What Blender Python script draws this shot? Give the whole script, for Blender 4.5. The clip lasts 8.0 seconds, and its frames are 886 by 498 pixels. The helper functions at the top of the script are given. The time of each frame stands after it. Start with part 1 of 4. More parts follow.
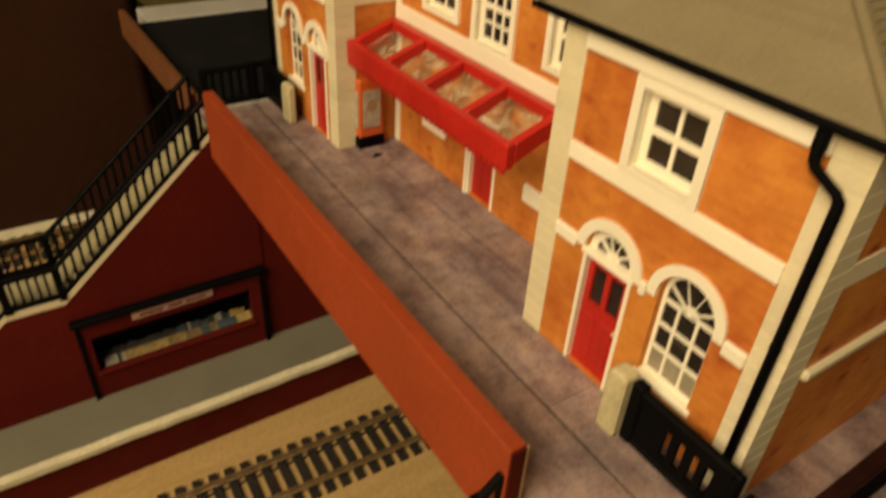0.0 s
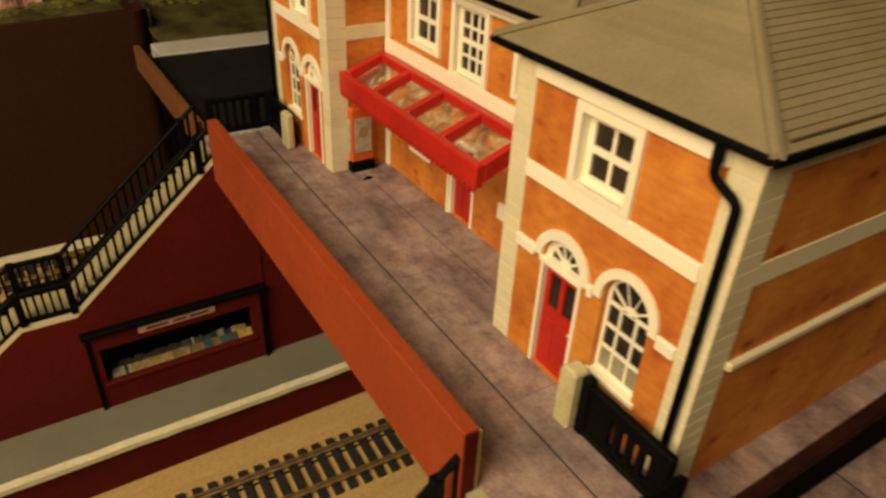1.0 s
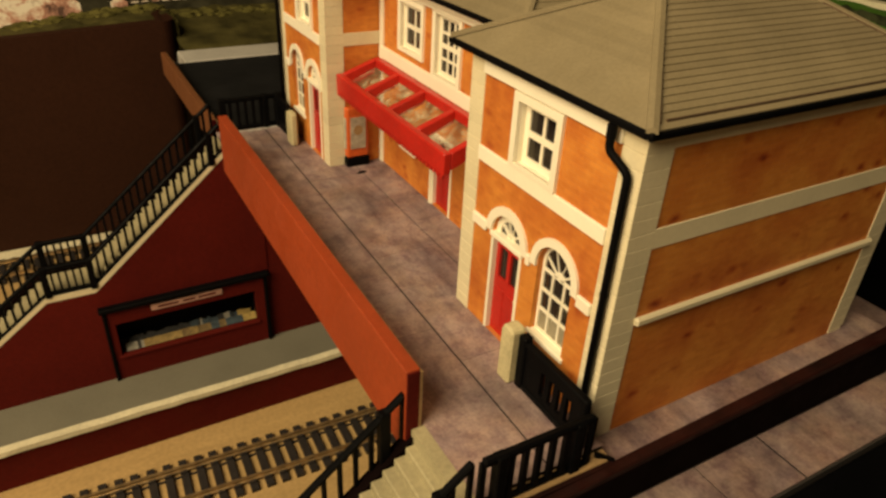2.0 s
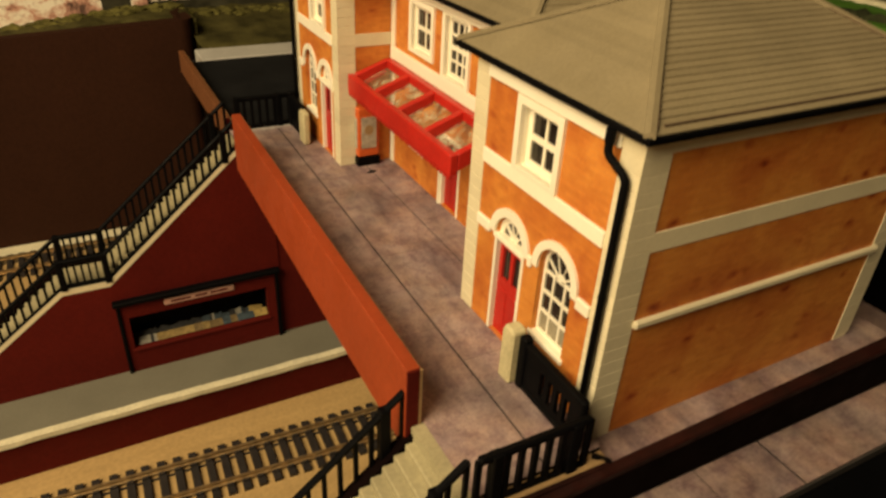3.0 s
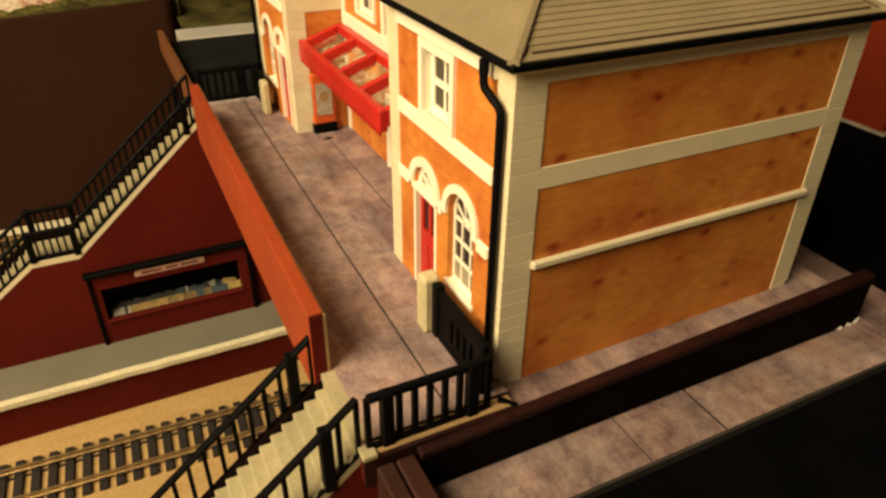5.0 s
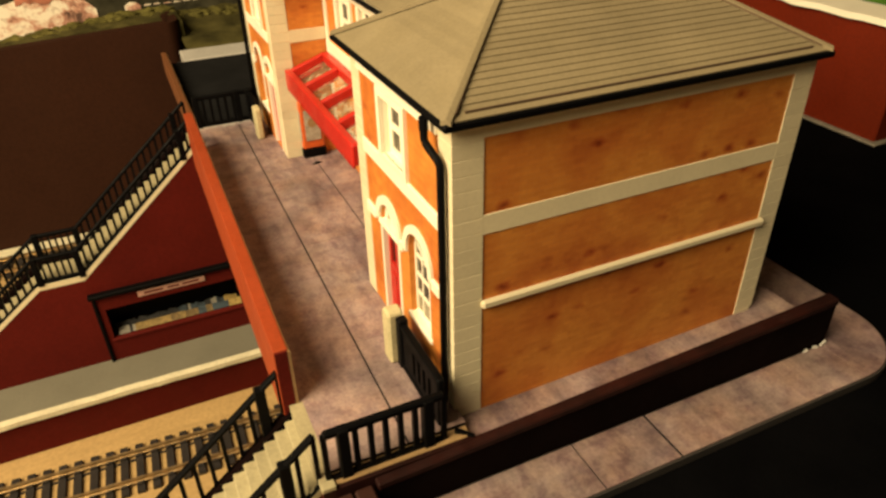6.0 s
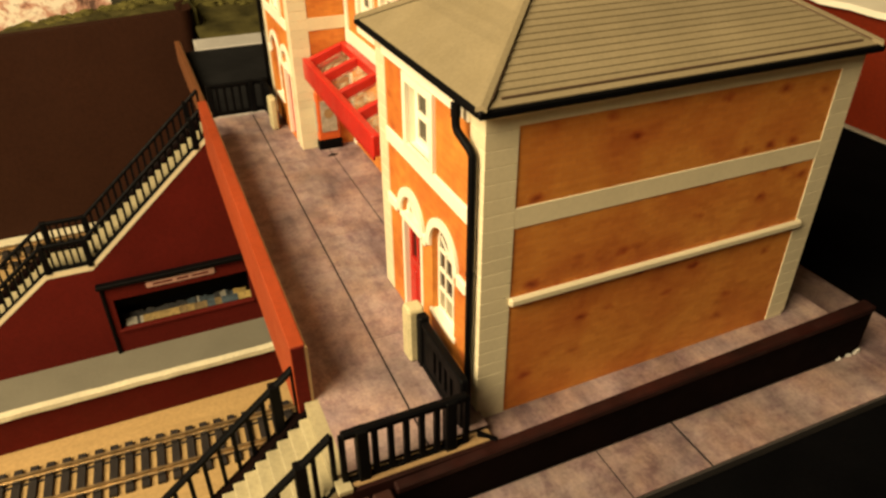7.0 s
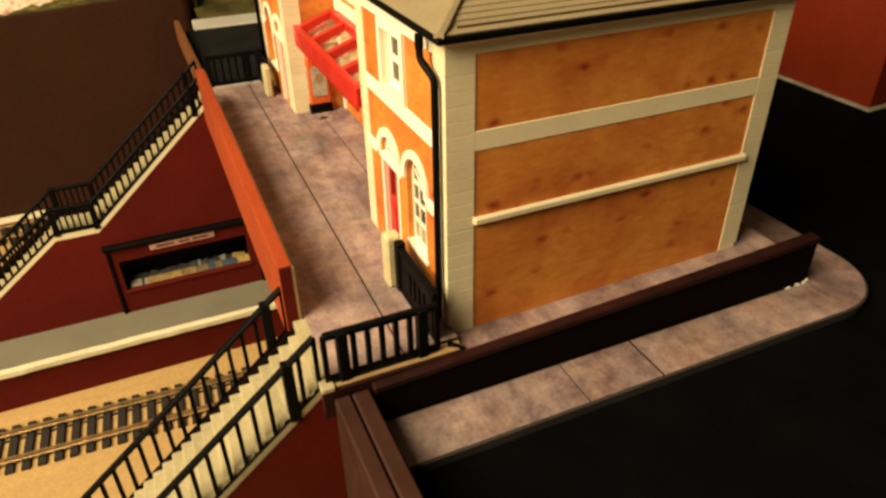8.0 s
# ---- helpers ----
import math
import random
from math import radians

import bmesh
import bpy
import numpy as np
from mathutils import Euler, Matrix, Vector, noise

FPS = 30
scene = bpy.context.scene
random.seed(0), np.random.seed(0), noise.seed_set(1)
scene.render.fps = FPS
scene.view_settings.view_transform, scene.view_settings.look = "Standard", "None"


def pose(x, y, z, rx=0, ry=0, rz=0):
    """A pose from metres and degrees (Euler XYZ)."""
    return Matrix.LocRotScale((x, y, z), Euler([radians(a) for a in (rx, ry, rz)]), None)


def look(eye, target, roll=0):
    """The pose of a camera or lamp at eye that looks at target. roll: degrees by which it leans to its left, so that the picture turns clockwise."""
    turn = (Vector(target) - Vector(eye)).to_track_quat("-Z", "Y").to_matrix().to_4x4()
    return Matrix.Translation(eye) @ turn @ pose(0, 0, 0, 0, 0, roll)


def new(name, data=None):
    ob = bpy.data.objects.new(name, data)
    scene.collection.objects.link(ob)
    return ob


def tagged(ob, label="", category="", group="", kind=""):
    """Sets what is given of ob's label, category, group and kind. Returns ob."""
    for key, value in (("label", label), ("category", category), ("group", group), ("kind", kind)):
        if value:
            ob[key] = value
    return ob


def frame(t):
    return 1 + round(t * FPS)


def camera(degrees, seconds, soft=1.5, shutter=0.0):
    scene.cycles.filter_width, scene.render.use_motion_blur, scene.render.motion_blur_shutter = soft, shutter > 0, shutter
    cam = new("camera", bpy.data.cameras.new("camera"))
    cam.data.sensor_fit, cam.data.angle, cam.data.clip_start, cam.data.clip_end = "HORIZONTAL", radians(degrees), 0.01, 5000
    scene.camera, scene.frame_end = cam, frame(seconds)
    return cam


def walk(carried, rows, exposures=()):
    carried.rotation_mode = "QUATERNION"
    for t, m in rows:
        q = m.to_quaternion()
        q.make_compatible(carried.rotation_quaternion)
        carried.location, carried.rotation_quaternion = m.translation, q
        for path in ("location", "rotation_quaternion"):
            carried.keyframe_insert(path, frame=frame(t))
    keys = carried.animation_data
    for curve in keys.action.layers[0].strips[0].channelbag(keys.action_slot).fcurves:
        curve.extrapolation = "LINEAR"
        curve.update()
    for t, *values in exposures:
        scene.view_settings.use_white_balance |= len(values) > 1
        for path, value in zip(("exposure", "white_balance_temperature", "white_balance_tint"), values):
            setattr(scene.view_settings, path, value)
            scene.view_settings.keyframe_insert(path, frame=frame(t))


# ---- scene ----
U = 0.0092  # metres to one plan unit
cam = camera(65.1, 8.0, soft=2.6, shutter=0.5)
PATH = [
    (0, (-9.571, -3.638, 11.422), (-8.628, -2.293, 10.281), 3.61),
    (0.1, (-9.455, -3.629, 11.603), (-8.490, -2.274, 10.492), 3.56),
    (0.2, (-9.378, -3.762, 11.556), (-8.403, -2.401, 10.463), 3.52),
    (0.3, (-9.402, -3.988, 11.321), (-8.422, -2.633, 10.223), 3.47),
    (0.4, (-9.277, -4.196, 11.290), (-8.295, -2.846, 10.189), 3.42),
    (0.5, (-9.090, -4.419, 11.395), (-8.138, -3.034, 10.311), 3.36),
    (0.6, (-9.249, -4.453, 11.553), (-8.295, -3.064, 10.475), 3.26),
    (0.7, (-9.465, -4.542, 11.674), (-8.511, -3.161, 10.587), 3.14),
    (0.8, (-9.650, -4.767, 11.717), (-8.692, -3.382, 10.637), 3.02),
    (0.9, (-9.639, -5.110, 11.829), (-8.702, -3.708, 10.754), 2.93),
    (1, (-9.609, -5.498, 11.935), (-8.674, -4.090, 10.866), 2.92),
    (1.1, (-9.453, -6.012, 12.139), (-8.511, -4.598, 11.083), 3.05),
    (1.2, (-9.386, -6.577, 12.362), (-8.456, -5.141, 11.325), 3.31),
    (1.3, (-9.598, -6.896, 12.661), (-8.653, -5.468, 11.628), 3.57),
    (1.4, (-9.807, -7.283, 12.684), (-8.864, -5.851, 11.654), 3.75),
    (1.5, (-9.909, -7.627, 12.502), (-8.956, -6.194, 11.482), 3.73),
    (1.6, (-9.710, -7.885, 12.298), (-8.769, -6.439, 11.285), 3.48),
    (1.7, (-9.430, -8.103, 12.102), (-8.511, -6.648, 11.082), 3.17),
    (2.8, (-9.684, -8.985, 12.609), (-8.847, -7.478, 11.596), 3.95),
    (2.9, (-9.337, -8.903, 12.604), (-8.491, -7.410, 11.576), 3.61),
    (3, (-9.253, -8.893, 12.344), (-8.414, -7.397, 11.316), 3.26),
    (3.1, (-9.273, -8.888, 12.220), (-8.442, -7.403, 11.170), 2.86),
    (3.2, (-9.363, -8.958, 12.126), (-8.533, -7.476, 11.069), 2.42),
    (3.3, (-9.320, -9.058, 12.198), (-8.495, -7.566, 11.153), 1.99),
    (3.4, (-8.960, -9.248, 12.410), (-8.135, -7.752, 11.368), 1.63),
    (3.5, (-8.601, -9.500, 12.446), (-7.771, -7.995, 11.424), 1.42),
    (3.6, (-8.122, -9.825, 12.346), (-7.311, -8.300, 11.338), 1.42),
    (3.7, (-7.885, -9.912, 12.338), (-7.069, -8.401, 11.312), 1.58),
    (3.8, (-7.828, -9.942, 12.270), (-7.005, -8.441, 11.235), 1.81),
    (3.9, (-8.056, -9.810, 12.279), (-7.221, -8.321, 11.237), 2.00),
    (4, (-8.085, -9.869, 12.299), (-7.275, -8.370, 11.252), 2.05),
    (4.1, (-7.975, -10.087, 12.349), (-7.173, -8.583, 11.302), 1.94),
    (4.2, (-7.855, -10.409, 12.301), (-7.047, -8.912, 11.249), 1.80),
    (5.3, (-6.522, -10.944, 11.371), (-5.795, -9.413, 10.310), -0.10),
    (5.4, (-6.434, -11.046, 11.531), (-5.717, -9.516, 10.461), -0.50),
    (5.5, (-6.314, -11.040, 11.861), (-5.604, -9.509, 10.788), -0.86),
    (5.6, (-6.133, -10.857, 12.492), (-5.438, -9.328, 11.406), -1.08),
    (5.7, (-5.844, -10.853, 12.953), (-5.165, -9.319, 11.863), -1.18),
    (5.8, (-5.716, -11.032, 13.021), (-5.028, -9.495, 11.941), -1.21),
    (5.9, (-5.558, -11.310, 12.893), (-4.864, -9.773, 11.818), -1.20),
    (6, (-5.403, -11.487, 12.795), (-4.709, -9.944, 11.729), -1.21),
    (6.1, (-5.288, -11.511, 12.717), (-4.601, -9.961, 11.657), -1.24),
    (6.2, (-5.197, -11.438, 12.658), (-4.508, -9.889, 11.597), -1.26),
    (6.3, (-5.109, -11.302, 12.621), (-4.422, -9.753, 11.559), -1.25),
    (6.4, (-5.039, -11.156, 12.587), (-4.351, -9.610, 11.521), -1.22),
    (6.5, (-4.995, -11.074, 12.533), (-4.310, -9.526, 11.469), -1.14),
    (6.6, (-5.056, -10.953, 12.526), (-4.371, -9.405, 11.460), -0.96),
    (6.7, (-5.187, -10.840, 12.512), (-4.500, -9.296, 11.441), -0.73),
    (6.8, (-5.383, -10.778, 12.412), (-4.704, -9.228, 11.347), -0.48),
    (6.9, (-5.562, -10.759, 12.321), (-4.880, -9.208, 11.258), -0.26),
    (7, (-5.630, -10.787, 12.316), (-4.949, -9.239, 11.249), -0.16),
    (7.1, (-5.503, -10.977, 12.314), (-4.829, -9.424, 11.248), -0.20),
    (7.2, (-5.338, -11.250, 12.294), (-4.664, -9.696, 11.230), -0.34),
    (7.3, (-5.282, -11.551, 12.226), (-4.611, -9.998, 11.160), -0.52),
    (7.4, (-5.309, -11.843, 12.146), (-4.641, -10.288, 11.080), -0.71),
    (7.5, (-5.446, -12.062, 12.087), (-4.773, -10.513, 11.015), -0.84),
    (7.6, (-5.566, -12.317, 11.977), (-4.893, -10.771, 10.901), -0.91),
    (7.7, (-5.674, -12.566, 11.899), (-5.004, -11.024, 10.816), -0.94),
    (7.8, (-5.770, -12.791, 11.869), (-5.102, -11.251, 10.783), -0.96),
    (7.9, (-5.855, -12.976, 11.906), (-5.189, -11.441, 10.812), -0.98),
    (8, (-5.869, -13.315, 11.763), (-5.201, -11.768, 10.685), -1.00),
]
walk(cam, [(t, look(Vector(eye) * U, Vector(target) * U, roll)) for t, eye, target, roll in PATH],
     [(0.0, -0.66), (1.0, -0.59), (1.7, -0.52), (3.5, -0.31), (4.2, -0.18), (5.5, 0.16), (7.0, 0.25), (8.0, 0.40)])

# ---- world and lamps ----
world = bpy.data.worlds.new("room_air")
scene.world = world
world.use_nodes = True
world.node_tree.nodes["Background"].inputs["Color"].default_value = (1.0, 0.78, 0.5, 1)
world.node_tree.nodes["Background"].inputs["Strength"].default_value = 0.0016


def lamp(name, kind, eye, target, watts, colour, size):
    data = bpy.data.lights.new(name, kind)
    data.energy, data.color = watts, colour
    if kind == "AREA":
        data.shape, data.size = "DISK", size
    else:
        data.shadow_soft_size = size
    ob = new(name, data)
    ob.matrix_world = look(Vector(eye) * U, Vector(target) * U)
    return ob


lamp("room_lamp", "POINT", (-58, -12, 54.5), (0, 8, 0), 50.5, (1.0, 0.775, 0.455), 0.27)

# ---- materials ----
def material(name):
    m = bpy.data.materials.new(name)
    m.use_nodes = True
    return m, m.node_tree.nodes, m.node_tree.links, m.node_tree.nodes["Principled BSDF"]


def ramp(nodes, links, fac, stops):
    r = nodes.new("ShaderNodeValToRGB")
    el = r.color_ramp.elements
    while len(el) < len(stops):
        el.new(0.5)
    for e, (p, c) in zip(el, stops):
        e.position, e.color = p, (*c, 1)
    links.new(fac, r.inputs["Fac"])
    return r.outputs["Color"]


def noise_tex(nodes, links, scale, detail=4.0, stretch=None, rough=0.55, distort=0.0, turn=0.0):
    geo = nodes.new("ShaderNodeNewGeometry").outputs["Position"]
    src = geo
    if stretch:
        mp = nodes.new("ShaderNodeMapping")
        mp.inputs["Scale"].default_value = stretch
        mp.inputs["Rotation"].default_value = (0, 0, turn)
        links.new(geo, mp.inputs["Vector"])
        src = mp.outputs["Vector"]
    n = nodes.new("ShaderNodeTexNoise")
    n.inputs["Scale"].default_value, n.inputs["Detail"].default_value = scale, detail
    n.inputs["Roughness"].default_value, n.inputs["Distortion"].default_value = rough, distort
    links.new(src, n.inputs["Vector"])
    return n.outputs["Fac"]


def bump(nodes, links, bsdf, height, strength, distance):
    b = nodes.new("ShaderNodeBump")
    b.inputs["Strength"].default_value, b.inputs["Distance"].default_value = strength, distance
    links.new(height, b.inputs["Height"])
    links.new(b.outputs["Normal"], bsdf.inputs["Normal"])


def mixed(nodes, links, a, b, fac, mode="MULTIPLY"):
    m = nodes.new("ShaderNodeMix")
    m.data_type, m.blend_type = "RGBA", mode
    m.inputs["Factor"].default_value = fac
    links.new(a, m.inputs["A"])
    links.new(b, m.inputs["B"])
    return m.outputs["Result"]


def painted(name, c, rough=0.55, vary=0.25, big=60.0, small=900.0, relief=0.15, spec=0.4, grain=None, fleck=0.78):
    """Plain coat with patchy tone, fine speckle, light relief and a little change from piece to piece."""
    m, n, l, b = material(name)
    dark, light = tuple(v * (1 - vary) for v in c), tuple(min(1, v * (1 + vary)) for v in c)
    patch = ramp(n, l, noise_tex(n, l, big, 5, grain), [(0.3, dark), (0.7, light)])
    speck = ramp(n, l, noise_tex(n, l, small, 3), [(0.25, (fleck,) * 3), (0.65, (1.0,) * 3)])
    info = n.new("ShaderNodeObjectInfo")
    tone = ramp(n, l, info.outputs["Random"], [(0.0, (0.9,) * 3), (1.0, (1.0,) * 3)])
    l.new(mixed(n, l, mixed(n, l, patch, speck, 1.0), tone, 1.0), b.inputs["Base Color"])
    rv = ramp(n, l, noise_tex(n, l, big * 3, 4), [(0.3, (max(0, rough - 0.12),) * 3), (0.7, (min(1, rough + 0.12),) * 3)])
    l.new(rv, b.inputs["Roughness"])
    b.inputs["Specular IOR Level"].default_value = spec
    bump(n, l, b, noise_tex(n, l, small * 0.6, 4), relief, 0.0003)
    return m


def brickwork(name, c, mortar, spot):
    """Moulded model brick: courses about a millimetre high, washed with darker blotches."""
    m, n, l, b = material(name)
    geo = n.new("ShaderNodeNewGeometry")
    sep = n.new("ShaderNodeSeparateXYZ")
    l.new(geo.outputs["Position"], sep.inputs[0])
    add = n.new("ShaderNodeMath")
    l.new(sep.outputs["X"], add.inputs[0]), l.new(sep.outputs["Y"], add.inputs[1])
    comb = n.new("ShaderNodeCombineXYZ")
    l.new(add.outputs[0], comb.inputs["X"]), l.new(sep.outputs["Z"], comb.inputs["Y"])
    br = n.new("ShaderNodeTexBrick")
    br.inputs["Scale"].default_value = 1.0
    br.inputs["Brick Width"].default_value, br.inputs["Row Height"].default_value = 0.0030, 0.00105
    br.inputs["Mortar Size"].default_value, br.inputs["Mortar Smooth"].default_value = 0.00011, 0.6
    br.inputs["Color1"].default_value = (*c, 1)
    br.inputs["Color2"].default_value = (c[0] * 0.86, c[1] * 0.80, c[2] * 0.75, 1)
    br.inputs["Mortar"].default_value = (*mortar, 1)
    l.new(comb.outputs[0], br.inputs["Vector"])
    wash = ramp(n, l, noise_tex(n, l, 55, 5, None, 0.6, 0.4), [(0.28, (0.64, 0.40, 0.42)), (0.45, (0.86, 0.72, 0.70)), (0.62, (1.0, 1.0, 1.0))])
    dots = ramp(n, l, noise_tex(n, l, 170, 6, (1, 1, 1.1), 0.7), [(0.30, (0.84, 0.76, 0.74)), (0.44, (0.96, 0.93, 0.92)), (0.58, (1.0, 1.0, 1.0))])
    # scattered dark red smudges, wider than high, each of its own strength
    warp = n.new("ShaderNodeTexNoise")
    warp.inputs["Scale"].default_value, warp.inputs["Detail"].default_value = 420.0, 3.0
    l.new(geo.outputs["Position"], warp.inputs["Vector"])
    shift = n.new("ShaderNodeVectorMath")
    shift.operation = "MULTIPLY_ADD"
    shift.inputs[1].default_value = (0.0022,) * 3
    l.new(warp.outputs["Color"], shift.inputs[0]), l.new(geo.outputs["Position"], shift.inputs[2])
    mp = n.new("ShaderNodeMapping")
    mp.inputs["Scale"].default_value = (0.75, 0.75, 1.25)
    l.new(shift.outputs["Vector"], mp.inputs["Vector"])
    vor = n.new("ShaderNodeTexVoronoi")
    vor.inputs["Scale"].default_value = 185.0
    l.new(mp.outputs["Vector"], vor.inputs["Vector"])
    knots = ramp(n, l, vor.outputs["Distance"], [(0.06, spot), (0.18, (0.76, 0.56, 0.54)), (0.34, (1.0, 1.0, 1.0))])
    pick = n.new("ShaderNodeSeparateColor")
    l.new(vor.outputs["Color"], pick.inputs[0])
    some = ramp(n, l, pick.outputs[0], [(0.15, (0.0,) * 3), (0.6, (1.0,) * 3)])
    tone = mixed(n, l, mixed(n, l, br.outputs["Color"], wash, 1.0), dots, 1.0)
    knot = n.new("ShaderNodeMix")
    knot.data_type, knot.blend_type = "RGBA", "MULTIPLY"
    l.new(some, knot.inputs["Factor"]), l.new(tone, knot.inputs["A"]), l.new(knots, knot.inputs["B"])
    tone = knot.outputs["Result"]
    l.new(tone, b.inputs["Base Color"])
    b.inputs["Roughness"].default_value, b.inputs["Specular IOR Level"].default_value = 0.62, 0.3
    inv = n.new("ShaderNodeMath")
    inv.operation = "SUBTRACT"
    inv.inputs[0].default_value = 1.0
    l.new(br.outputs["Fac"], inv.inputs[1])
    bump(n, l, b, inv.outputs[0], 0.35, 0.00015)
    return m


def paving(name, c, vein):
    """Printed paper flags: mottled mauve grey with brownish and inky stains."""
    m, n, l, b = material(name)
    base = ramp(n, l, noise_tex(n, l, 45, 6, None, 0.62, 0.8), [(0.28, tuple(v * 0.62 for v in c)), (0.5, c), (0.75, tuple(v * 1.4 for v in c))])
    veins = ramp(n, l, noise_tex(n, l, 34, 7, (1.0, 0.42, 1.0), 0.72, 0.9, 0.75), [(0.33, vein), (0.42, (0.66, 0.62, 0.70)), (0.52, (1, 1, 1))])
    fine = ramp(n, l, noise_tex(n, l, 210, 6, None, 0.75), [(0.34, (0.62, 0.54, 0.62)), (0.52, (0.95, 0.93, 0.94)), (0.66, (1.08, 1.06, 1.02))])
    brush = ramp(n, l, noise_tex(n, l, 130, 5, (1.0, 0.2, 1.0), 0.6, 0.4, 0.75), [(0.34, (0.74, 0.72, 0.75)), (0.50, (0.98, 0.97, 0.98)), (0.66, (1.1, 1.1, 1.08))])
    warm = ramp(n, l, noise_tex(n, l, 70, 4), [(0.4, (1.0, 1.0, 1.0)), (0.75, (1.08, 0.93, 0.80))])
    speck = ramp(n, l, noise_tex(n, l, 1300, 3), [(0.3, (0.74,) * 3), (0.6, (1.0,) * 3)])
    info = n.new("ShaderNodeObjectInfo")
    tone = ramp(n, l, info.outputs["Random"], [(0.0, (0.92, 0.9, 0.9)), (1.0, (1.0, 1.0, 1.0))])
    col = mixed(n, l, mixed(n, l, mixed(n, l, mixed(n, l, mixed(n, l, mixed(n, l, base, veins, 0.75), brush, 1.0), fine, 1.0), warm, 1.0), speck, 1.0), tone, 1.0)
    l.new(col, b.inputs["Base Color"])
    b.inputs["Roughness"].default_value, b.inputs["Specular IOR Level"].default_value = 0.6, 0.35
    bump(n, l, b, noise_tex(n, l, 120, 5), 0.25, 0.0006)
    return m


def glassy(name, c, rough=0.08):
    m, n, l, b = material(name)
    tone = ramp(n, l, noise_tex(n, l, 150, 3), [(0.35, tuple(v * 0.5 for v in c)), (0.7, c)])
    l.new(tone, b.inputs["Base Color"])
    b.inputs["Roughness"].default_value, b.inputs["Specular IOR Level"].default_value = rough, 0.6
    return m


def clear_sheet(name, c):
    m, n, l, b = material(name)
    tone = ramp(n, l, noise_tex(n, l, 130, 4), [(0.4, tuple(v * 0.8 for v in c)), (0.65, c)])
    l.new(tone, b.inputs["Base Color"])
    b.inputs["Roughness"].default_value = 0.2
    haze = ramp(n, l, noise_tex(n, l, 220, 5, None, 0.7, 1.0), [(0.45, (0.05,) * 3), (0.56, (0.25,) * 3), (0.68, (0.75,) * 3)])
    l.new(haze, b.inputs["Alpha"])
    return m


BRICK = brickwork("orange_brick", (0.66, 0.262, 0.044), (0.58, 0.235, 0.055), (0.44, 0.22, 0.22))
CREAM = painted("cream_moulding", (0.74, 0.66, 0.45), 0.5, 0.06, 60, 1200, 0.08, fleck=0.93)
WHITE = painted("white_trim", (0.90, 0.845, 0.68), 0.45, 0.035, 50, 1200, 0.05, fleck=0.96)
TILE = painted("grey_brown_tile", (0.248, 0.202, 0.118), 0.6, 0.11, 38, 1500, 0.25, 0.35, fleck=0.84)
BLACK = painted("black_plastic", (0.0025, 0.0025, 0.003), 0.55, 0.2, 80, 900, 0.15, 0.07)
RED = painted("scarlet_paint", (0.50, 0.020, 0.012), 0.4, 0.12, 60, 900, 0.12)
ORANGE = painted("orange_red_card", (0.32, 0.05, 0.012), 0.6, 0.10, 30, 700, 0.15, 0.3)
REDCARD = painted("brick_red_card", (0.135, 0.013, 0.002), 0.7, 0.12, 30, 700, 0.15, 0.15)
MAROON = painted("maroon_card", (0.100, 0.0085, 0.0055), 0.7, 0.14, 30, 700, 0.15, 0.1)
BROWN = painted("brown_card", (0.036, 0.0132, 0.0068), 0.8, 0.12, 14, 500, 0.12, 0.08)
STEP = painted("cream_steps", (0.375, 0.33, 0.198), 0.65, 0.12, 90, 1000, 0.2)
APPROACH = painted("mid_brown_card", (0.032, 0.0085, 0.0045), 0.65, 0.3, 40, 700, 0.2, 0.3)
CARD = painted("bare_card", (0.34, 0.22, 0.10), 0.75, 0.15)
TANRED = painted("faded_orange_card", (0.17, 0.062, 0.021), 0.65, 0.12, 30, 700, 0.15, 0.3)
DARKBROWN = painted("dark_brown_card", (0.017, 0.0036, 0.0026), 0.6, 0.5, 70, 700, 0.2, 0.2)
BLACKCARD = painted("black_card", (0.0045, 0.0018, 0.0016), 0.85, 0.4, 50, 700, 0.2, 0.04)
FLAG = paving("mauve_flags", (0.358, 0.288, 0.272), (0.22, 0.18, 0.26))
# the mauve flags again: browner with dirt, and darkened for the weaker light there
STREET = paving("dimmed_dirty_flags", (0.285, 0.222, 0.203), (0.22, 0.18, 0.24))
JOINT = painted("dark_joint", (0.012, 0.009, 0.010), 0.8, 0.2)
ROAD = painted("black_road", (0.002, 0.002, 0.0024), 0.95, 0.3, 50, 1500, 0.35, 0.02)
FARROAD = painted("charcoal_road", (0.010, 0.010, 0.0105), 0.9, 0.3, 50, 1500, 0.3, 0.1)
KERB = painted("grey_kerb", (0.03, 0.026, 0.024), 0.7, 0.2, 60, 900, 0.2)
PLATFORM = painted("grey_platform", (0.175, 0.165, 0.125), 0.7, 0.08, 40, 1800, 0.25, 0.3)
EDGE = painted("cream_white_edge", (0.72, 0.66, 0.46), 0.6, 0.12, 120, 900, 0.2)
BED = painted("tan_plywood", (0.45, 0.30, 0.125), 0.65, 0.08, 20, 600, 0.15, 0.3, (1.0, 8.0, 1.0))
SLEEPER = painted("dark_sleeper", (0.020, 0.016, 0.0145), 0.6, 0.25, 200, 1500, 0.2)
RAIL, _n, _l, _b = material("nickel_rail")
_b.inputs["Metallic"].default_value, _b.inputs["Roughness"].default_value = 0.85, 0.38
_l.new(ramp(_n, _l, noise_tex(_n, _l, 300, 4, (1, 6, 6)), [(0.3, (0.28, 0.18, 0.09)), (0.7, (0.72, 0.55, 0.30))]), _b.inputs["Base Color"])
PANE = glassy("dark_pane", (0.032, 0.026, 0.022), 0.12)
